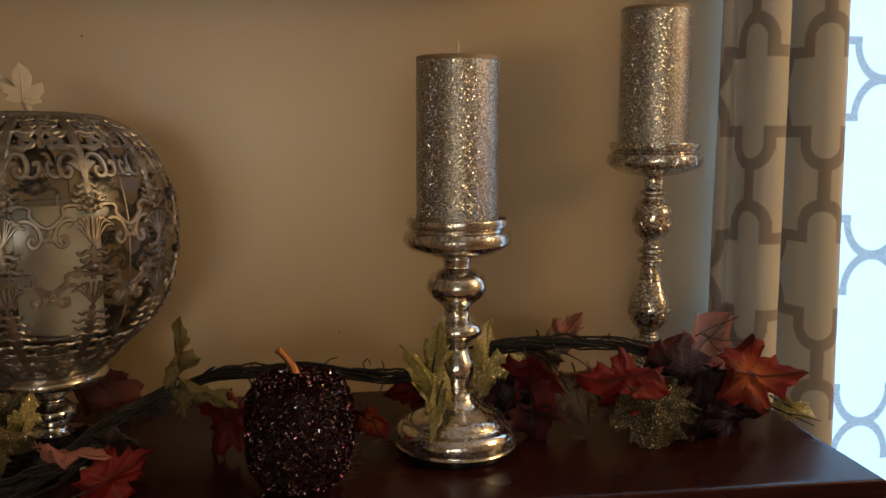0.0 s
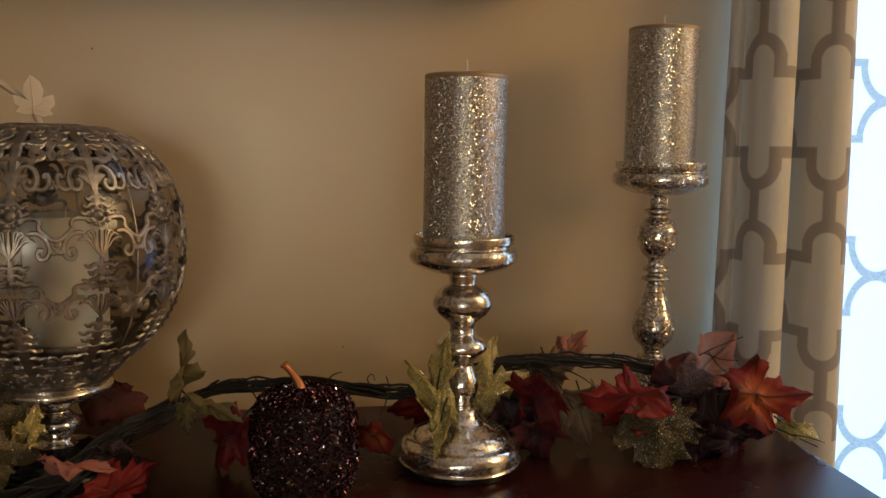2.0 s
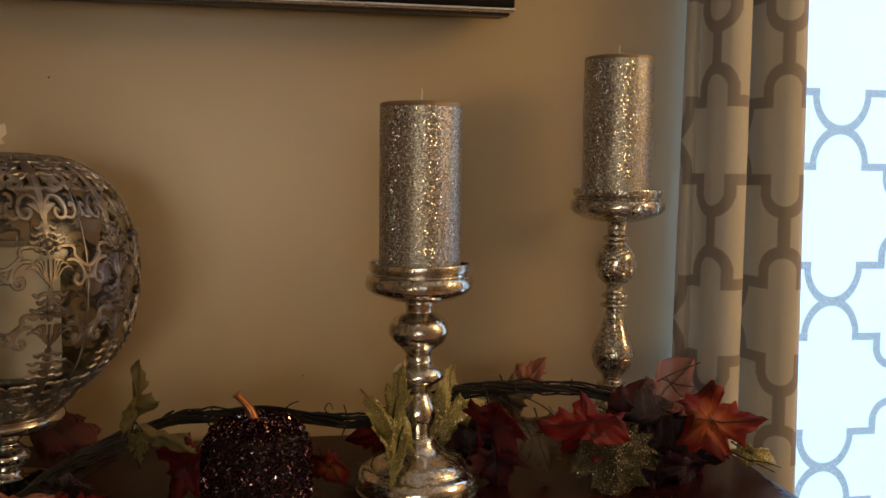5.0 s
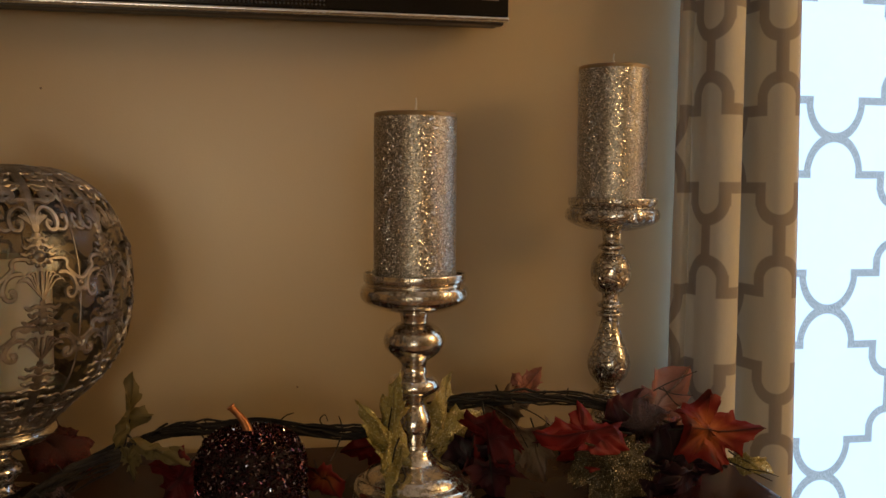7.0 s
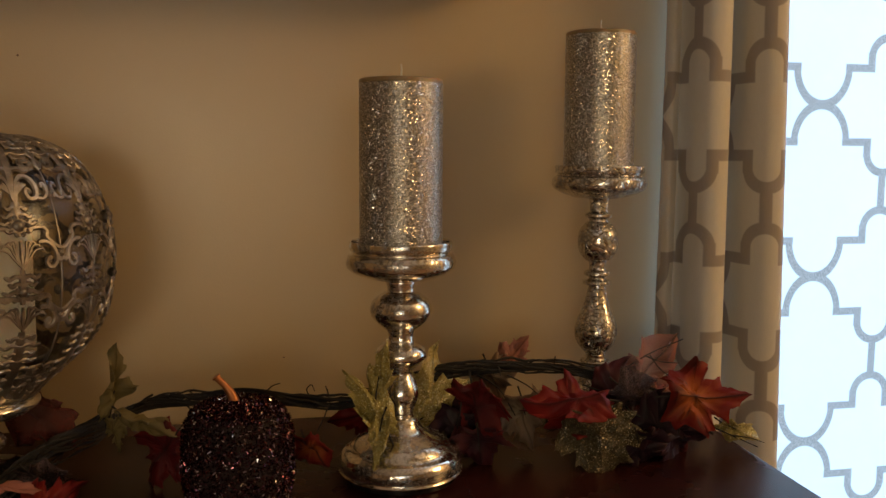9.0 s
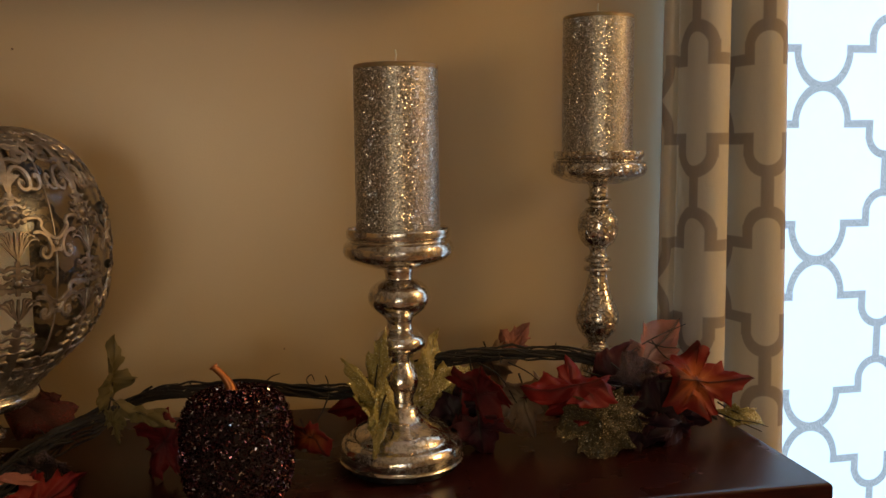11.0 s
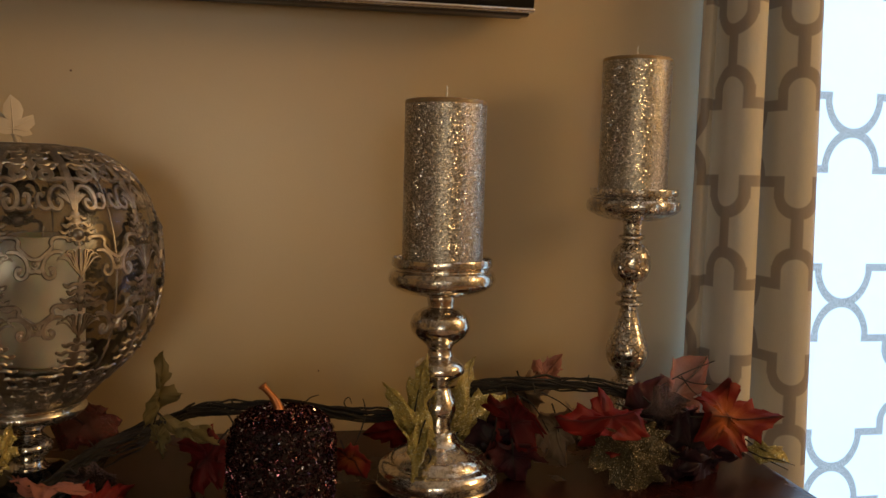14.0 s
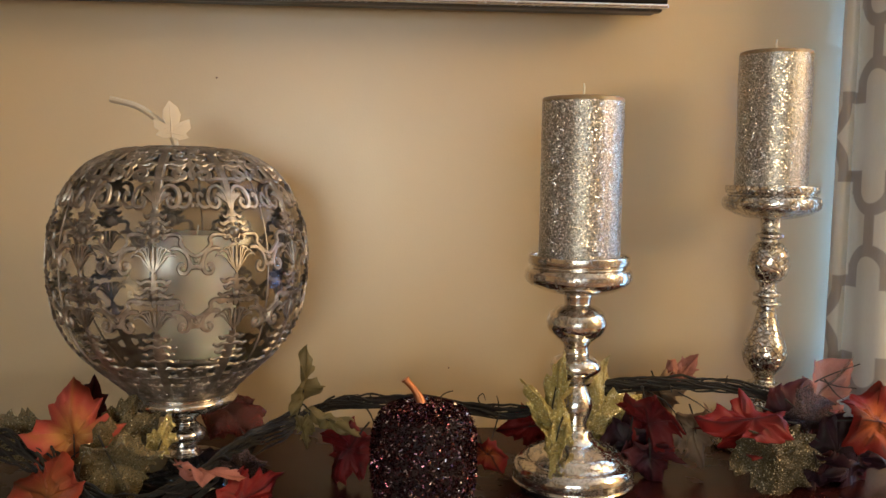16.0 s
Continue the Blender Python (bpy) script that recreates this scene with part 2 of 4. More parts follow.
WALL_PAINT, CEILING_PAINT = wall_paint(), plain_paint("white_ceiling_paint", (0.78, 0.77, 0.74))
TRIM_PAINT = plain_paint("white_trim_paint", (0.80, 0.79, 0.76), 0.35)
FLOOR_WOOD = plain_paint("brown_floor_boards", (0.24, 0.14, 0.08), 0.35)
MAHOGANY = mahogany()
MERCURY_DARK = mercury_glass("silver_mercury_glass", (0.76, 0.71, 0.64), (0.16, 0.13, 0.10), 0.47)
MERCURY_CRACKLE = mercury_glass("crackled_mercury_glass", (0.72, 0.69, 0.64), (0.13, 0.105, 0.08), 0.47, 150.0)
TAN_WAX = wax("tan_wax", (0.30, 0.215, 0.125))
GLITTER, CREAM_WAX, WICK = candle_glitter(), wax("cream_wax", (0.84, 0.78, 0.64)), wax("white_wick", (0.75, 0.70, 0.62))
BRONZE, CHROME, NICKEL = bronze(), brushed("polished_chrome", (0.82, 0.82, 0.84), 0.2), brushed("brushed_pale_nickel", (0.56, 0.48, 0.37), 0.5, 0.35)
TINSEL, PUMPKIN_CORE = tinsel("maroon_tinsel_chips", (0.020, 0.006, 0.010), (0.115, 0.036, 0.050), 0.16), plain_paint("dark_maroon_foam", (0.014, 0.005, 0.006), 0.8)
COPPER = brushed("copper_foil", (0.34, 0.13, 0.05), 0.36, 0.85)
CURTAIN, SHEER = curtain_cloth(), sheer_cloth()
BROWN_SATIN = plain_paint("dark_brown_satin_plastic", (0.045, 0.030, 0.020), 0.4)
BLACK_GLOSS, BLACK_SATIN = black_plastic("black_gloss_bezel", 0.12), black_plastic("black_satin_plastic", 0.4)
PAPER = plain_paint("tan_paper_sticker", (0.50, 0.40, 0.29), 0.5)
INK = plain_paint("brown_print", (0.22, 0.14, 0.09), 0.5)
BARK = twig_bark()
CLEAR = Nodes("window_glass").set((1.0, 1.0, 1.0), 0.0, 0.0, Transmission_Weight=1.0)


def smoky_glass():
    """Thin tinted glass: it lets light through and mirrors a little, more at a slant."""
    n = Nodes("thin_smoky_glass")
    clear, shine, m = n.add("ShaderNodeBsdfTransparent"), n.add("ShaderNodeBsdfGlossy"), n.add("ShaderNodeMixShader")
    haze = n.noise(40.0, 4.0, 0.6)
    n.put(n.mix(haze, (0.90, 0.90, 0.90), (0.955, 0.95, 0.94)), clear.inputs[0])
    n.put((0.95, 0.97, 1.0), shine.inputs[0])
    n.put(n.math("MULTIPLY_ADD", haze, 0.12, 0.16), shine.inputs["Roughness"])
    slant = n.add("ShaderNodeLayerWeight")
    slant.inputs[0].default_value = 0.5
    n.link(n.math("MULTIPLY_ADD", n.math("POWER", slant.outputs["Facing"], 3.0), 0.30, 0.03), m.inputs[0])
    n.link(clear.outputs[0], m.inputs[1])
    n.link(shine.outputs[0], m.inputs[2])
    n.link(m.outputs[0], n.out.inputs[0])
    return n.mat


SMOKY_GLASS = smoky_glass()
BLACK_GLASS = black_plastic("black_glass_foot", 0.05)

LEAF = {
    "orange": leaf_cloth("orange_maple_cloth", (0.42, 0.105, 0.022), (0.22, 0.018, 0.012), (0.040, 0.010, 0.008)),
    "sunset": leaf_cloth("yellow_orange_maple_cloth", (0.56, 0.25, 0.06), (0.42, 0.080, 0.055), (0.33, 0.10, 0.03)),
    "red": leaf_cloth("scarlet_maple_cloth", (0.15, 0.008, 0.008), (0.19, 0.011, 0.009), (0.060, 0.006, 0.007)),
    "crimson": leaf_cloth("crimson_maple_cloth", (0.100, 0.008, 0.012), (0.150, 0.012, 0.012), (0.040, 0.005, 0.006)),
    "burgundy": leaf_cloth("burgundy_maple_cloth", (0.050, 0.016, 0.026), (0.078, 0.016, 0.022), (0.022, 0.008, 0.010), gloss=0.42),
    "mauve": leaf_cloth("faded_mauve_sheer_cloth", (0.13, 0.09, 0.095), (0.17, 0.11, 0.11), (0.04, 0.025, 0.027), see=0.4, sheer=0.30),
    "pink": leaf_cloth("faded_pink_maple_cloth", (0.40, 0.16, 0.11), (0.44, 0.18, 0.14), (0.20, 0.07, 0.05), see=0.3, sheer=0.20),
    "plum": leaf_cloth("blackish_plum_cloth", (0.022, 0.010, 0.018), (0.034, 0.012, 0.020), (0.010, 0.006, 0.008), see=0.15, gloss=0.45),
    "blush": leaf_cloth("sheer_blush_maple_cloth", (0.58, 0.38, 0.34), (0.56, 0.26, 0.22), (0.28, 0.15, 0.13), see=0.5, sheer=0.42),
    "rust_orange": leaf_cloth("dull_orange_maple_cloth", (0.40, 0.15, 0.045), (0.30, 0.050, 0.025), (0.16, 0.05, 0.02)),
    "rust": leaf_cloth("rust_maple_cloth", (0.15, 0.036, 0.028), (0.19, 0.042, 0.032), (0.06, 0.014, 0.01), sheer=0.25),
    "beige": leaf_cloth("beige_olive_maple_cloth", (0.34, 0.26, 0.16), (0.26, 0.17, 0.11), (0.12, 0.075, 0.045), see=0.4),
    "olive": leaf_cloth("olive_maple_cloth", (0.26, 0.205, 0.075), (0.25, 0.195, 0.085), (0.12, 0.09, 0.035), see=0.45),
    "gold": leaf_glitter("gold_glitter_leaf", (0.66, 0.53, 0.18), (0.92, 0.82, 0.55), 0.86),
    "bronze_glitter": leaf_glitter("antique_gold_glitter_leaf", (0.125, 0.098, 0.048), (0.72, 0.62, 0.42), 0.88),
    "brown_glitter": leaf_glitter("sheer_brown_glitter_leaf", (0.26, 0.20, 0.095), (0.92, 0.84, 0.62), 0.965, 0.30),
    "lime": leaf_glitter("yellow_green_glitter_leaf", (0.64, 0.52, 0.17), (0.95, 0.90, 0.62), 0.92),
}

# ---------------------------------------------------------------- mesh helpers


def part(name, bm, material, parent=None, label="", smooth=True):
    """Link a bmesh as one mesh object, under a thing or a part when parent is given."""
    me = bpy.data.meshes.new(name)
    bm.to_mesh(me)
    bm.free()
    me.materials.append(material)
    if smooth:
        for p in me.polygons:
            p.use_smooth = True
        me.set_sharp_from_angle(angle=radians(38))
    ob = new(name, me)
    if parent is not None:
        ob.parent = parent
    if label:
        ob["label"] = label
    return ob


def thing(name, place, label, category, group="", kind=""):
    ob = new(name)
    ob.empty_display_size = 0.05
    ob.matrix_world = Matrix.Translation(place)
    return tagged(ob, label, category, group, kind)


def box_bm(x0, x1, y0, y1, z0, z1, bevel=0.0, segments=2):
    bm = bmesh.new()
    bmesh.ops.create_cube(bm, size=1.0, matrix=Matrix.LocRotScale(((x0 + x1) / 2, (y0 + y1) / 2, (z0 + z1) / 2), None, (x1 - x0, y1 - y0, z1 - z0)))
    if bevel:
        bmesh.ops.bevel(bm, geom=bm.edges[:], offset=bevel, segments=segments, profile=0.5, affect="EDGES")
    return bm


def smooth_points(points, steps=5):
    """Catmull-Rom through 2D or 3D points."""
    p = [np.array(q, float) for q in points]
    p = [2 * p[0] - p[1]] + p + [2 * p[-1] - p[-2]]
    out = []
    for i in range(1, len(p) - 2):
        a, b, c, d = p[i - 1:i + 3]
        for k in range(steps):
            t = k / steps
            out.append(0.5 * (2 * b + (c - a) * t + (2 * a - 5 * b + 4 * c - d) * t * t + (3 * b - a - 3 * c + d) * t ** 3))
    out.append(p[-2])
    return out


def lathe_bm(profile, segments=48, wobble=0.0, flutes=0, depth=0.0):
    """A surface of revolution round z from (radius, height) pairs, closed at both ends where the radius is 0."""
    bm = bmesh.new()
    rings = []
    for r, z in profile:
        if r < 1e-6:
            rings.append([bm.verts.new((0, 0, z))])
            continue
        ring = []
        for k in range(segments):
            a = 2 * math.pi * k / segments
            q = r * (1 + wobble * noise.noise(Vector((math.cos(a) * 2, math.sin(a) * 2, z * 60))) - depth * (0.5 + 0.5 * math.cos(flutes * a)))
            ring.append(bm.verts.new((q * math.cos(a), q * math.sin(a), z)))
        rings.append(ring)
    for a, b in zip(rings, rings[1:]):
        for k in range(segments):
            j = (k + 1) % segments
            if len(a) == 1 and len(b) == 1:
                continue
            if len(a) == 1:
                bm.faces.new((a[0], b[j], b[k]))
            elif len(b) == 1:
                bm.faces.new((a[k], a[j], b[0]))
            else:
                bm.faces.new((a[k], a[j], b[j], b[k]))
    bmesh.ops.recalc_face_normals(bm, faces=bm.faces[:])
    return bm


def tube_into(bm, pts, radii, sides=6):
    """Sweep a round section along 3D points."""
    pts = [Vector(p) for p in pts]
    rings, up = [], Vector((0.31, 0.17, 0.93)).normalized()
    for i, p in enumerate(pts):
        d = (pts[min(i + 1, len(pts) - 1)] - pts[max(i - 1, 0)]).normalized()
        s = d.cross(up)
        if s.length < 1e-4:
            s = d.cross(Vector((1, 0, 0)))
        s.normalize()
        w = s.cross(d).normalized()
        r = radii[i] if isinstance(radii, (list, tuple)) else radii
        rings.append([bm.verts.new(p + r * (math.cos(2 * math.pi * k / sides) * s + math.sin(2 * math.pi * k / sides) * w)) for k in range(sides)])
    for a, b in zip(rings, rings[1:]):
        for k in range(sides):
            j = (k + 1) % sides
            bm.faces.new((a[k], b[k], b[j], a[j]))
    bm.faces.new(rings[0])
    bm.faces.new(list(reversed(rings[-1])))


# ---------------------------------------------------------------- the room
X0, X1, Y0, Z1 = -3.6, 2.6, -4.6, 2.45
WX0, WX1, WZ0, WZ1 = 0.505, 1.76, 0.35, 2.15


def structure(name, bm, material, label, category, smooth=False):
    return tagged(part(name, bm, material, smooth=smooth), label, category, kind="structure")


def wall_with_opening(y, thick, ox0, ox1, oz0, oz1):
    bm = bmesh.new()
    for x0, x1, z0, z1 in ((X0 - 0.12, ox0, 0, Z1), (ox1, X1 + 0.12, 0, Z1), (ox0, ox1, 0, oz0), (ox0, ox1, oz1, Z1)):
        bmesh.ops.create_cube(bm, size=1.0, matrix=Matrix.LocRotScale(((x0 + x1) / 2, y, (z0 + z1) / 2), None, (x1 - x0, thick, z1 - z0)))
    return bm


structure("floor", box_bm(X0, X1, Y0, WALL, -0.08, 0.0), FLOOR_WOOD, "brown wooden floor of the room", "floor")
structure("wall_north", wall_with_opening(WALL + 0.07, 0.14, WX0, WX1, WZ0, WZ1), WALL_PAINT, "tan painted wall behind the sideboard", "wall")
# opening added in the unseen south wall to hold the fill light
SX0, SX1, SZ0, SZ1 = -1.85, 0.65, 0.40, 2.20
structure("wall_south", wall_with_opening(Y0 - 0.06, 0.12, SX0, SX1, SZ0, SZ1), WALL_PAINT, "tan painted wall", "wall")
structure("wall_west", box_bm(X0 - 0.12, X0, Y0, WALL, 0, Z1), WALL_PAINT, "tan painted wall", "wall")
structure("wall_east", box_bm(X1, X1 + 0.12, Y0, WALL, 0, Z1), WALL_PAINT, "tan painted wall", "wall")
structure("ceiling", box_bm(X0 - 0.12, X1 + 0.12, Y0 - 0.12, WALL + 0.14, Z1, Z1 + 0.1), CEILING_PAINT, "plain white ceiling", "ceiling")

def window_in(name, x0, x1, z0, z1, ya, yb, label):
    """A white frame with one glass pane in a wall opening."""
    w = tagged(new(name), label, "window", kind="structure")
    for a, b, c, d in ((x0, x0 + 0.04, z0, z1), (x1 - 0.04, x1, z0, z1), (x0 + 0.04, x1 - 0.04, z0, z0 + 0.04), (x0 + 0.04, x1 - 0.04, z1 - 0.04, z1)):
        part("window_frame", box_bm(a, b, ya, yb, c, d, 0.003), TRIM_PAINT, w)
    mid = (ya + yb) / 2
    pane = part("pane", box_bm(x0 + 0.04, x1 - 0.04, mid - 0.003, mid + 0.003, z0 + 0.04, z1 - 0.04), CLEAR, w)
    pane.visible_shadow = False


window_in("window_1", WX0, WX1, WZ0, WZ1, WALL + 0.09, WALL + 0.13, "white framed window behind the sheer curtain")
# made-up window, unseen, round the added fill light
window_in("added_window", SX0, SX1, SZ0, SZ1, Y0 - 0.11, Y0 - 0.07, "unseen white framed window added across the room")

# two small dents in the paint
for x, z, r in ((-0.260, 1.203, 0.0013), (0.014, 0.864, 0.0011)):
    bm = bmesh.new()
    bmesh.ops.create_uvsphere(bm, u_segments=8, v_segments=5, radius=r, matrix=Matrix.LocRotScale((x, WALL, z), None, (1, 0.35, 1)))
    tagged(part("wall_mark", bm, INK), "tiny dark speck on the tan wall", "mark", kind="structure")

# ---------------------------------------------------------------- the sideboard
FRONT, BACK, LEFT, RIGHT = 0.671, 0.988, -1.05, 0.490
sideboard = thing("sideboard", (-0.28, 0.82, 0), "dark red mahogany sideboard with polished top against the wall", "sideboard")


def slab(x0, x1, y0, y1, profile):
    """A top with a moulded edge: profile is (inset, height) from the underside up."""
    bm = bmesh.new()
    rings = []
    for inset, z in profile:
        rings.append([bm.verts.new(p) for p in ((x0 + inset, y0 + inset, z), (x1 - inset, y0 + inset, z), (x1 - inset, y1, z), (x0 + inset, y1, z))])
    for a, b in zip(rings, rings[1:]):
        for k in range(4):
            bm.faces.new((a[k], a[(k + 1) % 4], b[(k + 1) % 4], b[k]))
    bm.faces.new(list(reversed(rings[0])))
    bm.faces.new(rings[-1])
    bmesh.ops.recalc_face_normals(bm, faces=bm.faces[:])
    return bm


def centred(ob, at):
    ob.data.transform(Matrix.Translation([-c for c in at]))
    return ob


HOME = (-0.28, 0.82, 0)
centred(part("top", slab(LEFT, RIGHT, FRONT, BACK, ((0.006, TABLE - 0.030), (0.0, TABLE - 0.026), (0.0, TABLE - 0.0055), (0.0008, TABLE - 0.0030), (0.0026, TABLE - 0.0014), (0.0070, TABLE - 0.0009), (0.0150, TABLE))), MAHOGANY, sideboard), HOME)
centred(part("body", box_bm(LEFT + 0.03, RIGHT - 0.03, FRONT + 0.03, BACK - 0.004, 0.09, TABLE - 0.030, 0.003), MAHOGANY, sideboard), HOME)
for x in np.linspace(LEFT + 0.045, RIGHT - 0.045 - 0.46, 3):
    door = centred(part("door", box_bm(x, x + 0.44, FRONT + 0.013, FRONT + 0.03, 0.12, TABLE - 0.055, 0.004), MAHOGANY, sideboard), HOME)
centred(part("plinth", box_bm(LEFT + 0.05, RIGHT - 0.05, FRONT + 0.05, BACK - 0.01, 0.0, 0.09), MAHOGANY, sideboard), HOME)

# ---------------------------------------------------------------- the television on the wall
tv = thing("television", (-0.40, 0.98, 1.28), "black flat television with silver lower edge on wall", "television")
TVH = (-0.40, 0.98, 1.28)
TV0, TV1, TVF = -1.05, 0.2462, 0.947
centred(part("back_shell", box_bm(TV0 + 0.004, TV1 - 0.004, TVF + 0.016, 0.992, 1.2818, 2.01, 0.004), BLACK_SATIN, tv), TVH)
centred(part("bezel", box_bm(TV0, TV1, TVF, TVF + 0.016, 1.2878, 2.02, 0.0015), BLACK_GLOSS, tv), TVH)
centred(part("screen", box_bm(TV0 + 0.03, TV1 - 0.03, TVF - 0.0015, TVF + 0.001, 1.355, 1.99, 0.0005), BLACK_GLOSS, tv), TVH)
bm = box_bm(TV0, TV1 + 0.0008, TVF - 0.002, TVF + 0.012, 1.2826, 1.2872, 0.0018, 3)
centred(part("silver_edge", bm, CHROME, tv, "polished silver strip"), TVH)
centred(part("under_lip", box_bm(TV0 + 0.002, TV1 - 0.003, TVF + 0.010, TVF + 0.024, 1.2806, 1.2850, 0.0012), BROWN_SATIN, tv), TVH)
# speaker holes in the lower bezel
bm = bmesh.new()
for i in range(190):
    for k in range(8):
        x, z = TV0 + 0.30 + i * 0.0042, 1.2925 + k * 0.0042
        bmesh.ops.create_circle(bm, cap_ends=True, segments=6, radius=0.0013, matrix=Matrix.Translation((x, TVF - 0.0003, z)) @ Matrix.Rotation(radians(90), 4, "X"))
grille = centred(part("speaker_grille", bm, plain_paint("grille_grey", (0.035, 0.03, 0.03), 0.5), tv, smooth=False), TVH)
grille["kind"] = "stuff"
sticker = centred(part("sticker", box_bm(0.2165, 0.2345, TVF - 0.0008, TVF + 0.0005, 1.3050, 1.348), PAPER, tv, "small tan paper sticker"), TVH)
for k in range(3):
    centred(part("print_bar", box_bm(0.2185, 0.2325 - 0.003 * k, TVF - 0.0012, TVF - 0.0006, 1.309 + k * 0.007, 1.311 + k * 0.007), INK, sticker), (0, 0, 0))

# ---------------------------------------------------------------- curtains
CURTAIN_TOP, CURTAIN_FOOT = 2.32, 0.03


def hanging(name, plan, material, phase_u, phase_v, z0, z1, rows, sway, thick, label, flare):
    """Cloth hung along a plan line; the UV map is metres along and up the cloth."""
    line = smooth_points(plan, 7)
    run = [0.0]
    for a, b in zip(line, line[1:]):
        run.append(run[-1] + float(np.linalg.norm(b - a)))
    bm = bmesh.new()
    uv = bm.loops.layers.uv.new("cloth")
    grid = []
    for i in range(rows + 1):
        z = z0 + (z1 - z0) * i / rows
        row = []
        for k, p in enumerate(line):
            w = noise.noise(Vector((run[k] * 9, z * 2.2, 3.0))) * sway
            row.append(bm.verts.new((p[0] + 0.6 * w + flare(k / (len(line) - 1)) * (z - 0.9) - (0.0021 if flare(0.0) else 0.0), p[1] + w, z)))
        grid.append(row)
    for i in range(rows):
        for k in range(len(line) - 1):
            f = bm.faces.new((grid[i][k], grid[i][k + 1], grid[i + 1][k + 1], grid[i + 1][k]))
            for loop, (a, b) in zip(f.loops, ((i, k), (i, k + 1), (i + 1, k + 1), (i + 1, k))):
                loop[uv].uv = (run[b] - phase_u, z0 + (z1 - z0) * a / rows - phase_v)
    ob = part(name, bm, material)
    ob.data.polygons.foreach_set("use_smooth", [True] * len(ob.data.polygons))
    if thick:
        m = ob.modifiers.new("thickness", "SOLIDIFY")
        m.thickness, m.offset = thick, 0.0
    return tagged(ob, label, "curtain")


FOLDS = ((0.478, 0.984), (0.465, 0.978), (0.457, 0.966), (0.463, 0.956), (0.472, 0.962), (0.478, 0.968), (0.482, 0.956), (0.484, 0.936), (0.493, 0.921), (0.511, 0.919), (0.525, 0.931),
         (0.531, 0.954), (0.535, 0.974), (0.543, 0.978), (0.549, 0.960), (0.554, 0.934), (0.566, 0.918), (0.584, 0.915), (0.596, 0.924), (0.600, 0.946), (0.602, 0.966), (0.614, 0.974))
hanging("curtain", FOLDS, CURTAIN, 0.006, 1.146, CURTAIN_FOOT, CURTAIN_TOP, 90, 0.004, 0.0012, "cream curtain with taupe trellis print hanging in folds", lambda u: 0.0105 - 0.0385 * u)
hanging("sheer_curtain", ((0.560, 0.966), (0.66, 0.964), (0.78, 0.966), (0.92, 0.963), (1.08, 0.967), (1.25, 0.964), (1.45, 0.967), (1.80, 0.965)), SHEER, 0.1007, 1.163, CURTAIN_FOOT, CURTAIN_TOP, 60, 0.0015, 0.0,
        "backlit white sheer curtain with grey trellis print", lambda u: 0.0)

# ---------------------------------------------------------------- candles and their stands


def pillar_candle(place, radius, height, turn, tilt=0.0):
    t = thing("pillar_candle", place, "silver champagne glitter pillar candle on mercury glass holder", "candle", "glitter candles")
    t.matrix_world = pose(*place, tilt, 0, turn)
    rim = [(0.0, 0.0), (radius - 0.0015, 0.0), (radius, 0.0015)]
    rim += [(radius * (1 + 0.004 * math.sin(k * 2.1)), height * k / 12) for k in range(1, 12)]
    rim += [(radius, height - 0.0046), (0.0, height - 0.0046)]
    part("wax_body", lathe_bm(rim, 64, 0.004), GLITTER, t)
    lip = [(0.0, height - 0.0045), (radius - 0.0003, height - 0.0045), (radius - 0.0002, height - 0.0020), (radius - 0.0010, height - 0.0006), (radius - 0.0030, height)]
    lip += [(radius - 0.006, height - 0.0010), (radius * 0.6, height - 0.0028), (radius * 0.2, height - 0.0034), (0.0, height - 0.0034)]
    part("wax_rim", lathe_bm(lip, 64, 0.006), TAN_WAX, t, "bare tan wax rim")
    bm = bmesh.new()
    tube_into(bm, [(0, 0, height - 0.005), (0.0004, 0, height + 0.004), (0.0012, 0.0003, height + 0.009), (0.0010, 0.0008, height + 0.0135)], [0.0010, 0.0010, 0.0009, 0.0007], 7)
    part("wick", bm, WICK, t, "short white wick")
    return t


def stand(name, place, profile, material, foot, label, group, steps=5, segments=64, fluted=()):
    t = thing(name, place, label, "candle holder", group)
    cuts = profile
    for nm, pts in cuts:
        pts = [(a, b + 0.006 * min(1.0, b / 0.012)) for a, b in pts]
        part(nm, lathe_bm([(max(p[0], 0.0), p[1]) for p in smooth_points(pts, steps)], segments if nm not in fluted else 96, 0.006, 9, 0.014 if nm in fluted else 0.0), material, t)
    if foot:
        r, h = foot
        part("foot", lathe_bm([(0.0, 0.0), (r - 0.002, 0.0), (r, 0.0015), (r, h - 0.001), (r - 0.003, h), (0.0, h)], 48), BLACK_GLASS, t, "black felt foot")
    return t


def dish(z, r):
    """A rimmed cup for the candle, with its underside at z."""
    return [(0.0, z), (r * 0.42, z), (r * 0.72, z + 0.004), (r * 0.95, z + 0.010), (r, z + 0.0165), (r * 0.97, z + 0.0225), (r * 0.905, z + 0.0250), (r * 0.90, z + 0.0268), (r * 0.935, z + 0.0290),
            (r * 0.94, z + 0.0345), (r * 0.925, z + 0.0360), (r * 0.905, z + 0.0350), (r * 0.90, z + 0.0300), (r * 0.86, z + 0.0275), (0.0, z + 0.0270)]


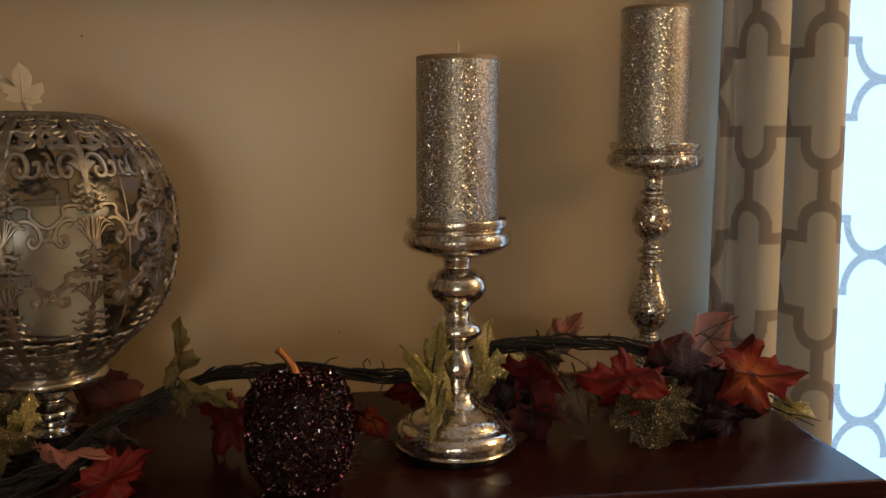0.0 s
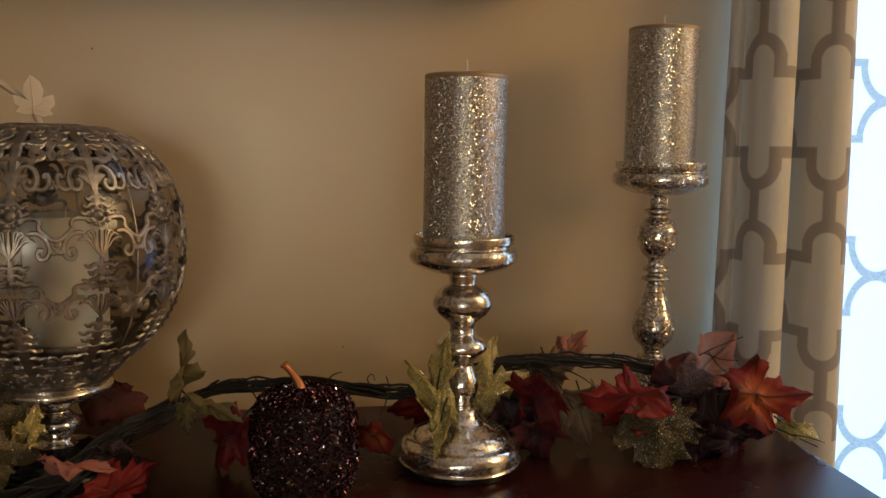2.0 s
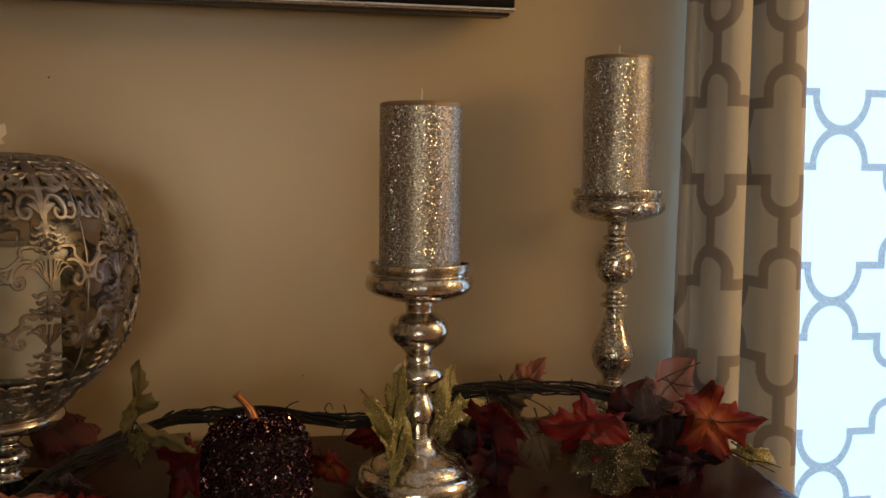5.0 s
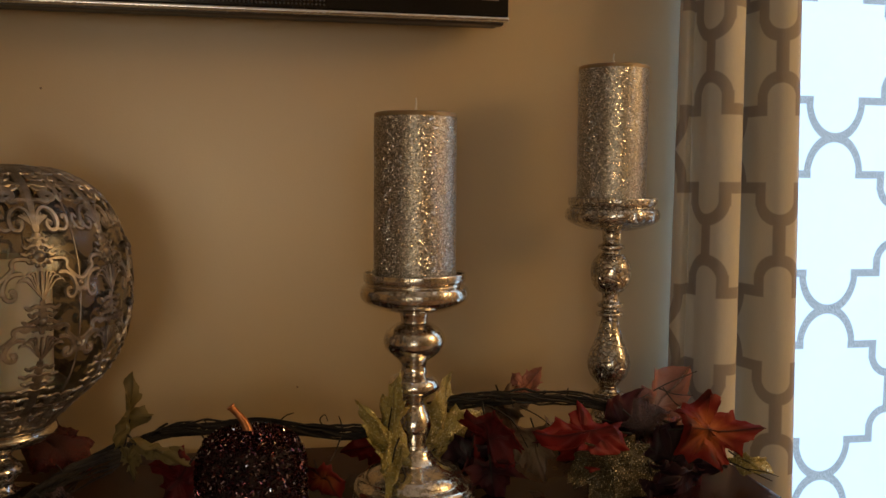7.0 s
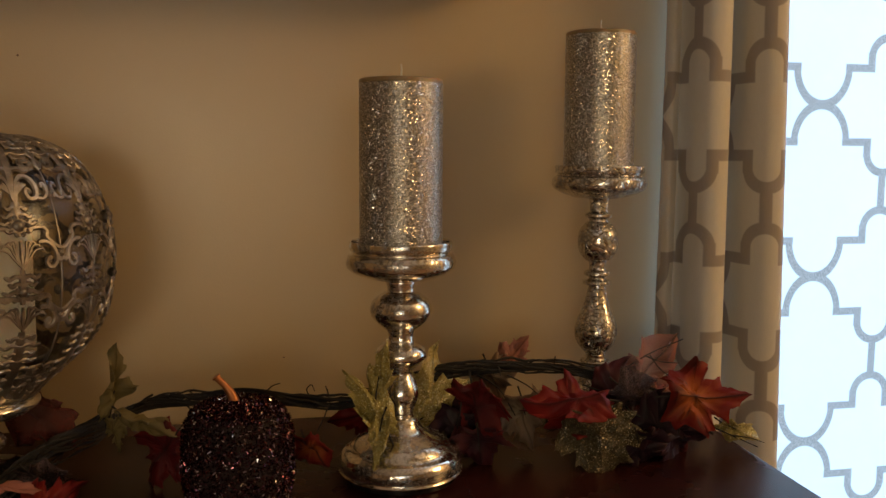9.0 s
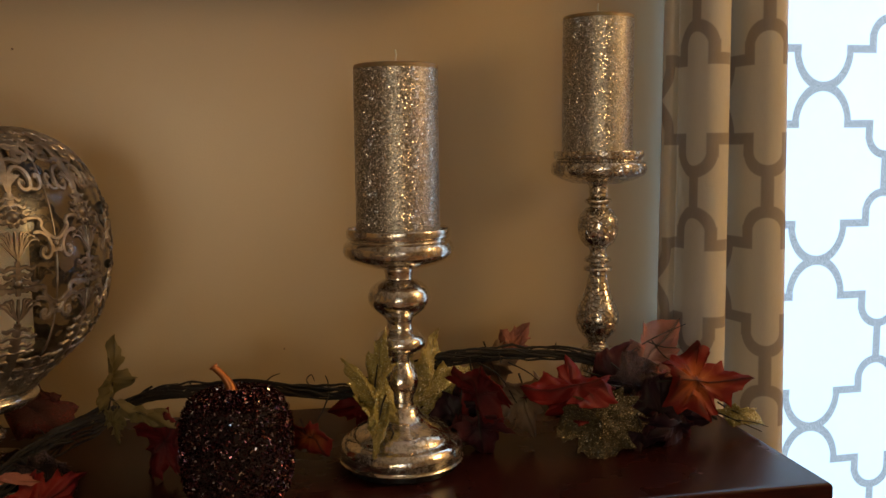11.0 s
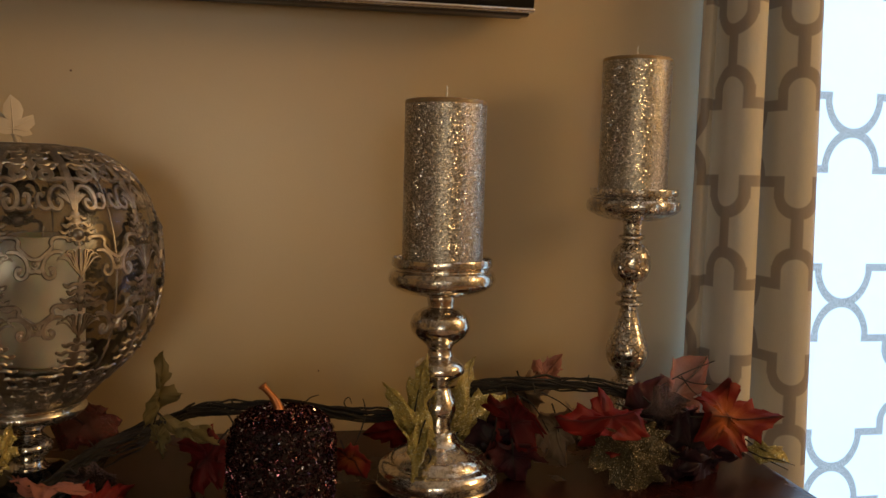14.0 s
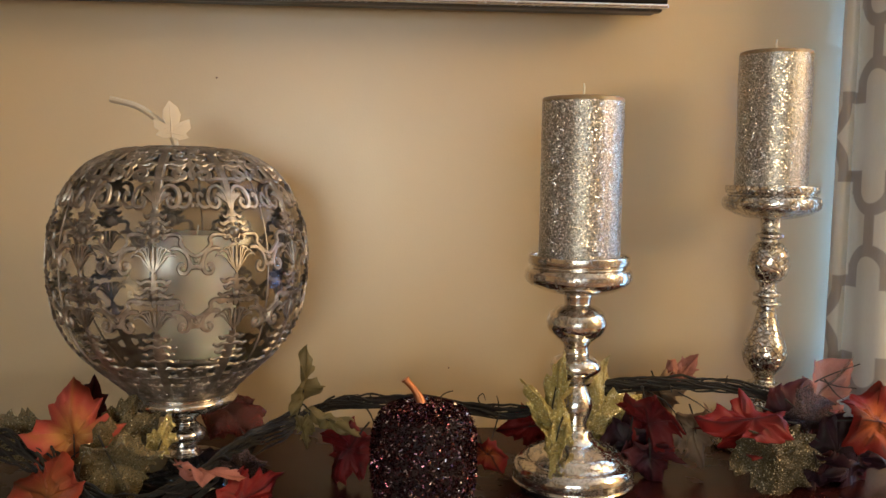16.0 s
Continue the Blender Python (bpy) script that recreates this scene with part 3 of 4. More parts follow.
# z in the profiles below is above the table top
short_profile = (
    ("base", [(0.0, 0.005), (0.0530, 0.005), (0.0570, 0.008), (0.0575, 0.014), (0.0545, 0.0200), (0.0500, 0.0225), (0.0478, 0.0245), (0.0462, 0.0275), (0.0415, 0.0320), (0.0320, 0.0360), (0.0235, 0.0405), (0.0190, 0.0455),
              (0.0165, 0.0510), (0.0125, 0.0535), (0.0, 0.0535)]),
    ("stem", [(0.0, 0.0530), (0.0118, 0.0530), (0.0118, 0.0565), (0.0135, 0.0620), (0.0166, 0.0710), (0.0168, 0.0780), (0.0142, 0.0860), (0.0108, 0.0930), (0.0105, 0.0960), (0.0130, 0.0990), (0.0225, 0.1080),
              (0.0240, 0.1135), (0.0212, 0.1190), (0.0135, 0.1245), (0.0118, 0.1280), (0.0120, 0.1330), (0.0150, 0.1365), (0.0240, 0.1440), (0.0282, 0.1510), (0.0285, 0.1570), (0.0255, 0.1640), (0.0180, 0.1695), (0.0130, 0.1715),
              (0.0126, 0.1750), (0.0128, 0.1830), (0.0, 0.1830)]),
    ("cup", dish(0.1825, 0.0508)),
)
stand("candle_holder", (0.1215, 0.79, TABLE), short_profile, MERCURY_DARK, (0.052, 0.0085), "silver mercury glass candle holder with round bulbs", "candle holders", 4)
pillar_candle((0.1215, 0.79, TABLE + 0.2155), 0.0381, 0.1555, 40, 0.0)

slim = 0.93
tall_profile = (
    ("base", [(0.0, 0.0), (0.050, 0.0), (0.053, 0.006), (0.050, 0.014), (0.040, 0.022), (0.028, 0.030), (0.020, 0.040), (0.0165, 0.052), (0.0185, 0.056), (0.0188, 0.060), (0.0150, 0.0625), (0.0, 0.0625)]),
    ("stem", [(0.0, 0.062), (0.0150, 0.062), (0.0185, 0.0640), (0.0180, 0.0660), (0.0130, 0.0685), (0.0125, 0.0740), (0.0150, 0.0770), (0.0215, 0.0840), (0.0255, 0.0930), (0.0262, 0.1000), (0.0240, 0.1100), (0.0185, 0.1230),
              (0.0138, 0.1360), (0.0108, 0.1480), (0.0098, 0.1530)]),
    ("collar", [(0.0095, 0.1520), (0.0160, 0.1530), (0.0168, 0.1550), (0.0160, 0.1570), (0.0108, 0.1590), (0.0106, 0.1620), (0.0155, 0.1635), (0.0158, 0.1655), (0.0150, 0.1675), (0.0104, 0.1700), (0.0100, 0.1760), (0.0112, 0.1800)]),
    ("ball", [(0.0, 0.1785), (0.0115, 0.1790), (0.0180, 0.1835), (0.0230, 0.1920), (0.0243, 0.2020), (0.0228, 0.2120), (0.0175, 0.2200), (0.0120, 0.2240), (0.0, 0.2242)]),
    ("neck", [(0.0115, 0.2235), (0.0112, 0.2270), (0.0155, 0.2290), (0.0160, 0.2310), (0.0152, 0.2330), (0.0108, 0.2355), (0.0110, 0.2420), (0.0112, 0.2470), (0.0135, 0.2530), (0.0, 0.2535)]),
    ("cup", dish(0.2500, 0.0525)),
)
stand("candle_holder", (0.3625, 0.922, TABLE), [(nm, pts if nm in ("base", "cup") else [(a * slim, b) for a, b in pts]) for nm, pts in tall_profile], MERCURY_CRACKLE, None, "tall crackled mercury glass candle holder beside the curtain", "candle holders", 4, 64, ("stem",))
pillar_candle((0.3605, 0.922, TABLE + 0.283), 0.0385, 0.1540, 200)

# ---------------------------------------------------------------- glittered pumpkin
PUMPKIN = (-0.0245, 0.722, TABLE)
pumpkin = thing("pumpkin", PUMPKIN, "small maroon pumpkin covered in tinsel glitter, copper stem", "pumpkin")


def pumpkin_point(a, h):
    """h runs from 0 at the foot to 1 at the crown."""
    t = -1 + 2 * h
    r = 0.0425 * max(0.0, 1 - abs(t) ** 3.4) ** (1 / 3.2)
    lobe = 1 + 0.035 * abs(math.cos(4 * a))
    z = 0.0515 + 0.0505 * t
    if t > 0.8:
        z -= 0.004 * (t - 0.8) / 0.2
    return Vector((r * lobe * math.cos(a), r * lobe * math.sin(a), z))


bm = bmesh.new()
grid = [[bm.verts.new(pumpkin_point(2 * math.pi * k / 48, min(0.9995, max(0.0005, h)))) for k in range(48)] for h in np.linspace(0, 1, 22)]
for a, b in zip(grid, grid[1:]):
    for k in range(48):
        bm.faces.new((a[k], a[(k + 1) % 48], b[(k + 1) % 48], b[k]))
bm.faces.new(list(reversed(grid[0])))
bm.faces.new(grid[-1])
part("flesh", bm, PUMPKIN_CORE, pumpkin)

rng = random.Random(5)
verts, faces = [], []
for i in range(26000):
    a, h = rng.uniform(0, 2 * math.pi), rng.random()
    h = h if rng.random() < 0.72 else 1 - 0.10 * rng.random() ** 3
    p = pumpkin_point(a, min(0.9998, max(0.01, h)))
    out = Vector((p.x, p.y, (p.z - 0.0515) * (1.6 if h > 0.85 else 0.25))).normalized()
    d = (out * rng.uniform(-0.1, 0.7) + Vector((rng.gauss(0, 1), rng.gauss(0, 1), rng.gauss(0, 1))).normalized()).normalized()
    w = d.cross(Vector((rng.gauss(0, 1), rng.gauss(0, 1), rng.gauss(0, 1)))).normalized()
    n1 = rng.uniform(0.0016, 0.0036)
    wd = rng.uniform(0.00030, 0.00055)
    q = p + out * rng.uniform(0.0004, 0.0026)
    k = len(verts)
    verts += [q - d * n1 / 2 - w * wd, q + d * n1 / 2 - w * wd, q + d * n1 / 2 + w * wd, q - d * n1 / 2 + w * wd]
    faces.append((k, k + 1, k + 2, k + 3))
me = bpy.data.meshes.new("tinsel_coat")
me.from_pydata([tuple(v) for v in verts], [], faces)
me.materials.append(TINSEL)
chips = new("tinsel_coat", me)
chips.parent = pumpkin
tagged(chips, "shiny maroon tinsel chips", kind="stuff")
bm = bmesh.new()
stalk = smooth_points(((0.0, 0.0, 0.086), (-0.002, 0.0, 0.097), (-0.0045, 0.001, 0.105), (-0.0095, 0.002, 0.1125), (-0.0150, 0.002, 0.1185), (-0.0170, 0.002, 0.1210)), 4)
tube_into(bm, stalk, [0.0056 - 0.0026 * min(1.0, 1.6 * k / (len(stalk) - 1)) + (0.0010 if k > len(stalk) - 4 else 0) for k in range(len(stalk))], 10)
part("stalk", bm, COPPER, pumpkin, "curled copper stalk")

# ---------------------------------------------------------------- apple lantern
APPLE = (-0.2550, 0.82, TABLE)
lantern = thing("apple_lantern", APPLE, "apple shaped pierced metal lantern on mercury glass pedestal", "lantern")
OUTLINE = ((0.0500, 0.0900), (0.0640, 0.1030), (0.0775, 0.1150), (0.0965, 0.1345), (0.1095, 0.1580), (0.1160, 0.1860), (0.1182, 0.2140), (0.1150, 0.2430), (0.1045, 0.2740), (0.0870, 0.2990), (0.0620, 0.3135), (0.0420, 0.3175), (0.0250, 0.3155))
APPLE_LINE = smooth_points(OUTLINE, 8)
APPLE_RUN = [0.0]
for a, b in zip(APPLE_LINE, APPLE_LINE[1:]):
    APPLE_RUN.append(APPLE_RUN[-1] + float(np.linalg.norm(b - a)))


def apple_at(h):
    """Radius, height and outward slope of the apple's skin, h from 0 at the cup to 1 at the crown."""
    s = min(max(h, 0.0), 1.0) * APPLE_RUN[-1]
    i = min(max(int(np.searchsorted(APPLE_RUN, s)), 1), len(APPLE_LINE) - 1)
    f = (s - APPLE_RUN[i - 1]) / (APPLE_RUN[i] - APPLE_RUN[i - 1])
    p = APPLE_LINE[i - 1] * (1 - f) + APPLE_LINE[i] * f
    d = APPLE_LINE[i] - APPLE_LINE[i - 1]
    d = d / np.linalg.norm(d)
    return p[0], p[1], (d[1], -d[0])


PANELS = 11
STEP = 2 * math.pi / PANELS


def ribbon_into(bm, pts, width, rise=0.0011):
    """A raised metal strip on the skin along (a, h) points: a in panel widths, h along the skin."""
    place = []
    for a, h in pts:
        ang = a * STEP
        r, z, nr = apple_at(h)
        er = Vector((math.sin(ang), -math.cos(ang), 0))
        place.append((Vector((r * er.x, r * er.y, z)), (er * nr[0] + Vector((0, 0, nr[1]))).normalized()))
    rings = []
    count = len(place)
    for i, (p, nrm) in enumerate(place):
        d = (place[min(i + 1, count - 1)][0] - place[max(i - 1, 0)][0])
        if d.length < 1e-7:
            d = Vector((0, 0, 1))
        side = d.normalized().cross(nrm).normalized()
        w = width * 2.15 * (0.55 if i in (0, count - 1) else 1.0) * 0.5
        rings.append([bm.verts.new(q) for q in (p - side * w, p - side * w * 0.55 + nrm * rise, p + side * w * 0.55 + nrm * rise, p + side * w, p - nrm * 0.0005)])
    for a, b in zip(rings, rings[1:]):
        for k in range(5):
            bm.faces.new((a[k], b[k], b[(k + 1) % 5], a[(k + 1) % 5]))
    bm.faces.new(list(reversed(rings[0])))
    bm.faces.new(rings[-1])


def scroll(cx, ch, r0, r1, turn0, turns, squash=1.0, count=18):
    """A spiral in panel space; the radius is in units of h."""
    out = []
    for k in range(count):
        f = k / (count - 1)
        a = 2 * math.pi * (turn0 + turns * f)
        r = r0 + (r1 - r0) * f
        out.append((cx + 1.0 * aspect(ch) * r * math.cos(a), ch + squash * r * math.sin(a)))
    return out


def aspect(h):
    """How many panel widths one unit of h is worth at that height."""
    return APPLE_RUN[-1] / (max(apple_at(h)[0], 0.03) * STEP)


def bead_into(bm, a, h, radius):
    r, z, nr = apple_at(h)
    ang = a * STEP
    er = Vector((math.sin(ang), -math.cos(ang), 0))
    p = Vector((r * er.x, r * er.y, z)) + (er * nr[0] + Vector((0, 0, nr[1]))) * radius * (0.3 if radius < 0.0028 else -0.35)
    bmesh.ops.create_icosphere(bm, subdivisions=2 if radius > 0.003 else 1, radius=radius, matrix=Matrix.Translation(p))


def both(bm, pts, width, rise=0.0011):
    ribbon_into(bm, pts, width, rise)
    ribbon_into(bm, [(-a, h) for a, h in reversed(pts)], width, rise)


def curved(pts, steps=4):
    return [tuple(q) for q in smooth_points(pts, steps)]


def palmette(bm, h0, k):
    """A fan of fronds on its point at h0, with the C-scrolls and the bracket that reach over to the next panel."""
    ribbon_into(bm, [(0, h0 - 0.006 * k), (0, h0 + 0.03 * k), (0, h0 + 0.072 * k)], 0.0017, 0.0022)
    for x, t in ((0.085, 0.070), (0.135, 0.068), (0.185, 0.060), (0.235, 0.049)):
        both(bm, curved([(0.012, h0 + 0.004 * k), (0.03 + 0.25 * x, h0 + 0.55 * t * k), (0.68 * x, h0 + 0.93 * t * k), (x, h0 + t * k), (x + 0.030, h0 + 0.88 * t * k)]), 0.00085, 0.0017)
    both(bm, curved([(0.20, h0 + 0.066 * k), (0.30, h0 + 0.066 * k), (0.39, h0 + 0.050 * k), (0.425, h0 + 0.024 * k), (0.39, h0 + 0.003 * k), (0.325, h0 + 0.001 * k), (0.295, h0 + 0.013 * k), (0.32, h0 + 0.025 * k), (0.355, h0 + 0.020 * k)]), 0.0019, 0.0017)
    both(bm, curved([(0.04, h0 + 0.094 * k), (0.16, h0 + 0.103 * k), (0.28, h0 + 0.103 * k), (0.325, h0 + 0.092 * k), (0.315, h0 + 0.079 * k), (0.38, h0 + 0.063 * k), (0.45, h0 + 0.050 * k), (0.50, h0 + 0.047 * k)]), 0.0018, 0.0016)
    both(bm, curved([(0.425, h0 + 0.030 * k), (0.46, h0 + 0.016 * k), (0.50, h0 + 0.022 * k)]), 0.0022, 0.0014)
    for a in (-0.5, 0.5):
        bead_into(bm, a, h0 + 0.036 * k, 0.0030)
    for s in (-1, 1):
        bead_into(bm, s * 0.325, h0 + 0.014 * k, 0.0021)
        bead_into(bm, s * 0.235, h0 + 0.050 * k, 0.0016)
        bead_into(bm, s * 0.10, h0 + 0.094 * k, 0.0018)


def bar_pair(bm, h, w, width=0.0017):
    """A short wavy arm to each side of the column, ending in a bead."""
    both(bm, curved([(0.0, h), (w * 0.45, h + 0.0045), (w * 0.75, h - 0.0030), (w, h + 0.0040)], 3), width, 0.0015)
    for s in (-1, 1):
        bead_into(bm, s * w, h + 0.0035, 0.0016)


def boss(bm, h, radius):
    """A round flower in relief."""
    bead_into(bm, 0, h, radius)
    for q in range(10):
        a = 2 * math.pi * q / 10
        bead_into(bm, 1.2 * radius / (apple_at(h)[0] * STEP) * math.cos(a), h + 1.2 * radius / APPLE_RUN[-1] * math.sin(a), radius * 0.36)


def filigree():
    bm = bmesh.new()
    # close lattice round the cup
    for h, w in ((0.030, 0.22), (0.082, 0.26), (0.130, 0.22), (0.175, 0.30)):
        bar_pair(bm, h, w, 0.0024)
    for h, c, q, d in ((0.022, 0.30, 0.026, 1.4), (0.070, 0.24, 0.024, -1.3), (0.118, 0.22, 0.020, 1.3), (0.150, 0.40, 0.018, -1.2)):
        both(bm, scroll(c, h, q, 0.006, 0.15, d), 0.0023)
    ribbon_into(bm, [(0, 0.0), (0, 0.06), (0, 0.12), (0, 0.18), (0, 0.24), (0, 0.31)], 0.0046, 0.0016)
    both(bm, curved([(0.50, 0.160), (0.40, 0.178), (0.30, 0.168), (0.28, 0.145), (0.36, 0.138), (0.44, 0.150)]), 0.0022)
    both(bm, scroll(0.34, 0.100, 0.028, 0.008, 0.1, 1.3), 0.0022)
    both(bm, scroll(0.40, 0.046, 0.022, 0.007, 0.6, -1.2), 0.0022)
    both(bm, [(0.50, 0.0), (0.46, 0.03), (0.50, 0.07), (0.45, 0.10), (0.50, 0.125)], 0.0020)
    for h, w in ((0.212, 0.26), (0.238, 0.20), (0.264, 0.24), (0.288, 0.17)):
        bar_pair(bm, h, w)
    palmette(bm, 0.315, 0.86)
    # stacked arms between the fans
    ribbon_into(bm, [(0, 0.385), (0, 0.41), (0, 0.435), (0, 0.475)], 0.0034, 0.0014)
    for h, w in ((0.398, 0.25), (0.416, 0.22), (0.436, 0.15), (0.455, 0.19)):
        bar_pair(bm, h, w)
    boss(bm, 0.416, 0.0044)
    palmette(bm, 0.478, 1.0)
    # the sunflower and its arms
    ribbon_into(bm, [(0, 0.560), (0, 0.590), (0, 0.615), (0, 0.650)], 0.0056, 0.0013)
    boss(bm, 0.588, 0.0062)
    for h, w in ((0.575, 0.15), (0.594, 0.21), (0.612, 0.18), (0.632, 0.13)):
        bar_pair(bm, h, w)
    # volutes at the shoulder
    v = 0.690
    both(bm, curved([(0.015, v - 0.038), (0.03, v - 0.008), (0.08, v + 0.022), (0.17, v + 0.033), (0.27, v + 0.022), (0.31, v - 0.004), (0.28, v - 0.028), (0.20, v - 0.033), (0.155, v - 0.018), (0.18, v - 0.006), (0.22, v - 0.012)]), 0.0021, 0.0018)
    for x in (0.075, 0.115, 0.155, 0.19):
        both(bm, curved([(0.02, v - 0.022), (x * 0.55, v - 0.004), (x, v + 0.020 - 0.10 * (x - 0.075))], 3), 0.0014, 0.0014)
    both(bm, curved([(0.28, v - 0.028), (0.37, v - 0.033), (0.44, v - 0.020), (0.45, v + 0.002), (0.41, v + 0.010), (0.385, v - 0.002)]), 0.0018, 0.0015)
    for s in (-1, 1):
        bead_into(bm, s * 0.205, v - 0.014, 0.0024)
        bead_into(bm, s * 0.47, v - 0.026, 0.0022)
    # close scrollwork over the crown
    for h, w in ((0.742, 0.30), (0.800, 0.42), (0.862, 0.32), (0.930, 0.44)):
        bar_pair(bm, h, w, 0.0024)
    for h, c, q, d in ((0.762, 0.32, 0.020, 1.3), (0.800, 0.24, 0.022, -1.3), (0.842, 0.34, 0.021, 1.3), (0.884, 0.24, 0.022, -1.3), (0.930, 0.33, 0.022, 1.3)):
        both(bm, scroll(c, h, q, 0.006, 0.2, d), 0.0026)
        both(bm, [(0.50, h - 0.020), (0.455, h), (0.50, h + 0.020)], 0.0024)
    ribbon_into(bm, [(0, h) for h in np.linspace(0.65, 0.99, 14)], 0.0040, 0.0016)
    bmesh.ops.recalc_face_normals(bm, faces=bm.faces[:])
    return bm


first_panel = part("filigree_panel", filigree(), BRONZE, lantern, "scrolled antique pewter filigree")
for k in range(PANELS):
    ob = first_panel if k == 0 else new("filigree_panel", first_panel.data)
    ob.parent = lantern
    ob["label"] = "scrolled antique pewter filigree"
    ob.rotation_euler = (0, 0, k * STEP + radians(3.0))
    if k % 2:
        a = (k + 0.5) * STEP + radians(3.0)
        bm = bmesh.new()
        tube_into(bm, [((apple_at(h)[0] - 0.0010) * math.sin(a), -(apple_at(h)[0] - 0.0010) * math.cos(a), apple_at(h)[1]) for h in np.linspace(0.0, 1.0, 40)], 0.0008, 6)
        part("rib", bm, BRONZE, lantern)
liner = [(apple_at(h)[0] - 0.0026, apple_at(h)[1]) for h in np.linspace(0.01, 0.90, 40)]
part("glass_liner", lathe_bm(liner + [(r - 0.0016, z) for r, z in reversed(liner)], 72), SMOKY_GLASS, lantern, "thin smoky glass bowl inside the filigree")
part("crown_ring", lathe_bm([(0.030 + 0.006 * math.cos(a), 0.0175 + 0.3000 + 0.0030 * math.sin(a)) for a in np.linspace(0, 2 * math.pi, 13)], 48), BRONZE, lantern)
part("crown_cap", lathe_bm([(0.0, 0.3205), (0.010, 0.3200), (0.024, 0.3185), (0.030, 0.3170), (0.029, 0.3160), (0.0, 0.3175)], 40), BRONZE, lantern)
part("gallery_ring", lathe_bm([(0.050 + 0.0022 * math.cos(a), 0.002 + 0.0885 + 0.0026 * math.sin(a)) for a in np.linspace(0, 2 * math.pi, 11)], 56), BRONZE, lantern)
pedestal = smooth_points(((0.0, 0.0240), (0.0185, 0.0240), (0.0165, 0.0265), (0.0130, 0.0310), (0.0150, 0.0350), (0.0205, 0.0410), (0.0205, 0.0470), (0.0150, 0.0530),
                          (0.0120, 0.0570), (0.0140, 0.0605), (0.0195, 0.0650), (0.0200, 0.0700), (0.0150, 0.0715), (0.0, 0.0720)), 5)
part("pedestal", lathe_bm([(max(a, 0.0), b) for a, b in pedestal], 56, 0.006), MERCURY_DARK, lantern, "mottled silver mercury glass")
base = smooth_points(((0.0, 0.0), (0.0480, 0.0), (0.0510, 0.0040), (0.0508, 0.0100), (0.0480, 0.0125), (0.0470, 0.0150), (0.0430, 0.0185), (0.0330, 0.0210), (0.0230, 0.0235), (0.0180, 0.0250), (0.0, 0.0250)), 5)
part("base", lathe_bm([(max(a, 0.0), b) for a, b in base], 56, 0.004), BLACK_GLASS, lantern, "dark glass base")
plate = smooth_points(((0.0, 0.0675), (0.0300, 0.0680), (0.0430, 0.0700), (0.0500, 0.0745), (0.0512, 0.0790), (0.0490, 0.0822), (0.0478, 0.0835), (0.0500, 0.0850), (0.0502, 0.0875), (0.0480, 0.0885), (0.0, 0.0880)), 5)
part("plate", lathe_bm([(max(a, 0.0), b + 0.002) for a, b in plate], 64, 0.004), MERCURY_DARK, lantern, "rimmed mercury glass plate")
bm = bmesh.new()
stalk = smooth_points(((-0.004, 0.0, 0.314), (-0.005, -0.001, 0.324), (-0.010, -0.002, 0.3345), (-0.022, -0.002, 0.3460), (-0.040, -0.002, 0.3575), (-0.064, -0.002, 0.3635)), 5)
tube_into(bm, stalk, [0.0034 - 0.0004 * (k / len(stalk)) for k in range(len(stalk))], 9)
part("stalk", bm, NICKEL, lantern, "thin curved metal stalk")


def cut_leaf():
    """A cast ivy leaf with a raised midrib, in the xz plane, its stem at the origin."""
    half = ((0.0, 0.0), (0.009, -0.0020), (0.0185, 0.0015), (0.0150, 0.0060), (0.0200, 0.0120), (0.0180, 0.0220), (0.0125, 0.0200), (0.0070, 0.0140), (0.0085, 0.0260), (0.0045, 0.0340), (-0.0045, 0.0400))
    other = ((-0.0105, 0.0290), (-0.0105, 0.0200), (-0.0070, 0.0145), (-0.0155, 0.0140), (-0.0200, 0.0180), (-0.0185, 0.0090), (-0.0130, 0.0060), (-0.0165, 0.0010), (-0.0080, -0.0015))
    ring = list(half) + list(other)
    bm = bmesh.new()
    mid = bm.verts.new((-0.0005, -0.0022, 0.012))
    back = bm.verts.new((-0.0005, 0.0010, 0.012))
    front = [bm.verts.new((x, -0.0006 + 0.06 * x, z)) for x, z in ring]
    rear = [bm.verts.new((x, 0.0008 + 0.06 * x, z)) for x, z in ring]
    for k in range(len(ring)):
        j = (k + 1) % len(ring)
        bm.faces.new((mid, front[k], front[j]))
        bm.faces.new((back, rear[j], rear[k]))
        bm.faces.new((front[k], rear[k], rear[j], front[j]))
    bmesh.ops.recalc_face_normals(bm, faces=bm.faces[:])
    tube_into(bm, [(0, -0.0008, 0.0), (-0.001, -0.0026, 0.012), (-0.0040, -0.0012, 0.036)], [0.0009, 0.0008, 0.0003], 5)
    for x, z in ((0.0165, 0.019), (-0.0185, 0.0150), (0.016, 0.003), (-0.013, 0.002)):
        tube_into(bm, [(0, -0.0016, 0.005), (x * 0.5, -0.0014, 0.005 + (z - 0.005) * 0.5), (x, -0.0006 + 0.06 * x, z)], [0.0006, 0.0005, 0.0002], 5)
    return bm


leaf_plate = part("cast_leaf", cut_leaf(), NICKEL, lantern, "pale cast metal leaf")
leaf_plate.matrix_local = pose(-0.007, -0.006, 0.3285, -6, 4, 20) @ Matrix.Scale(0.86, 4)

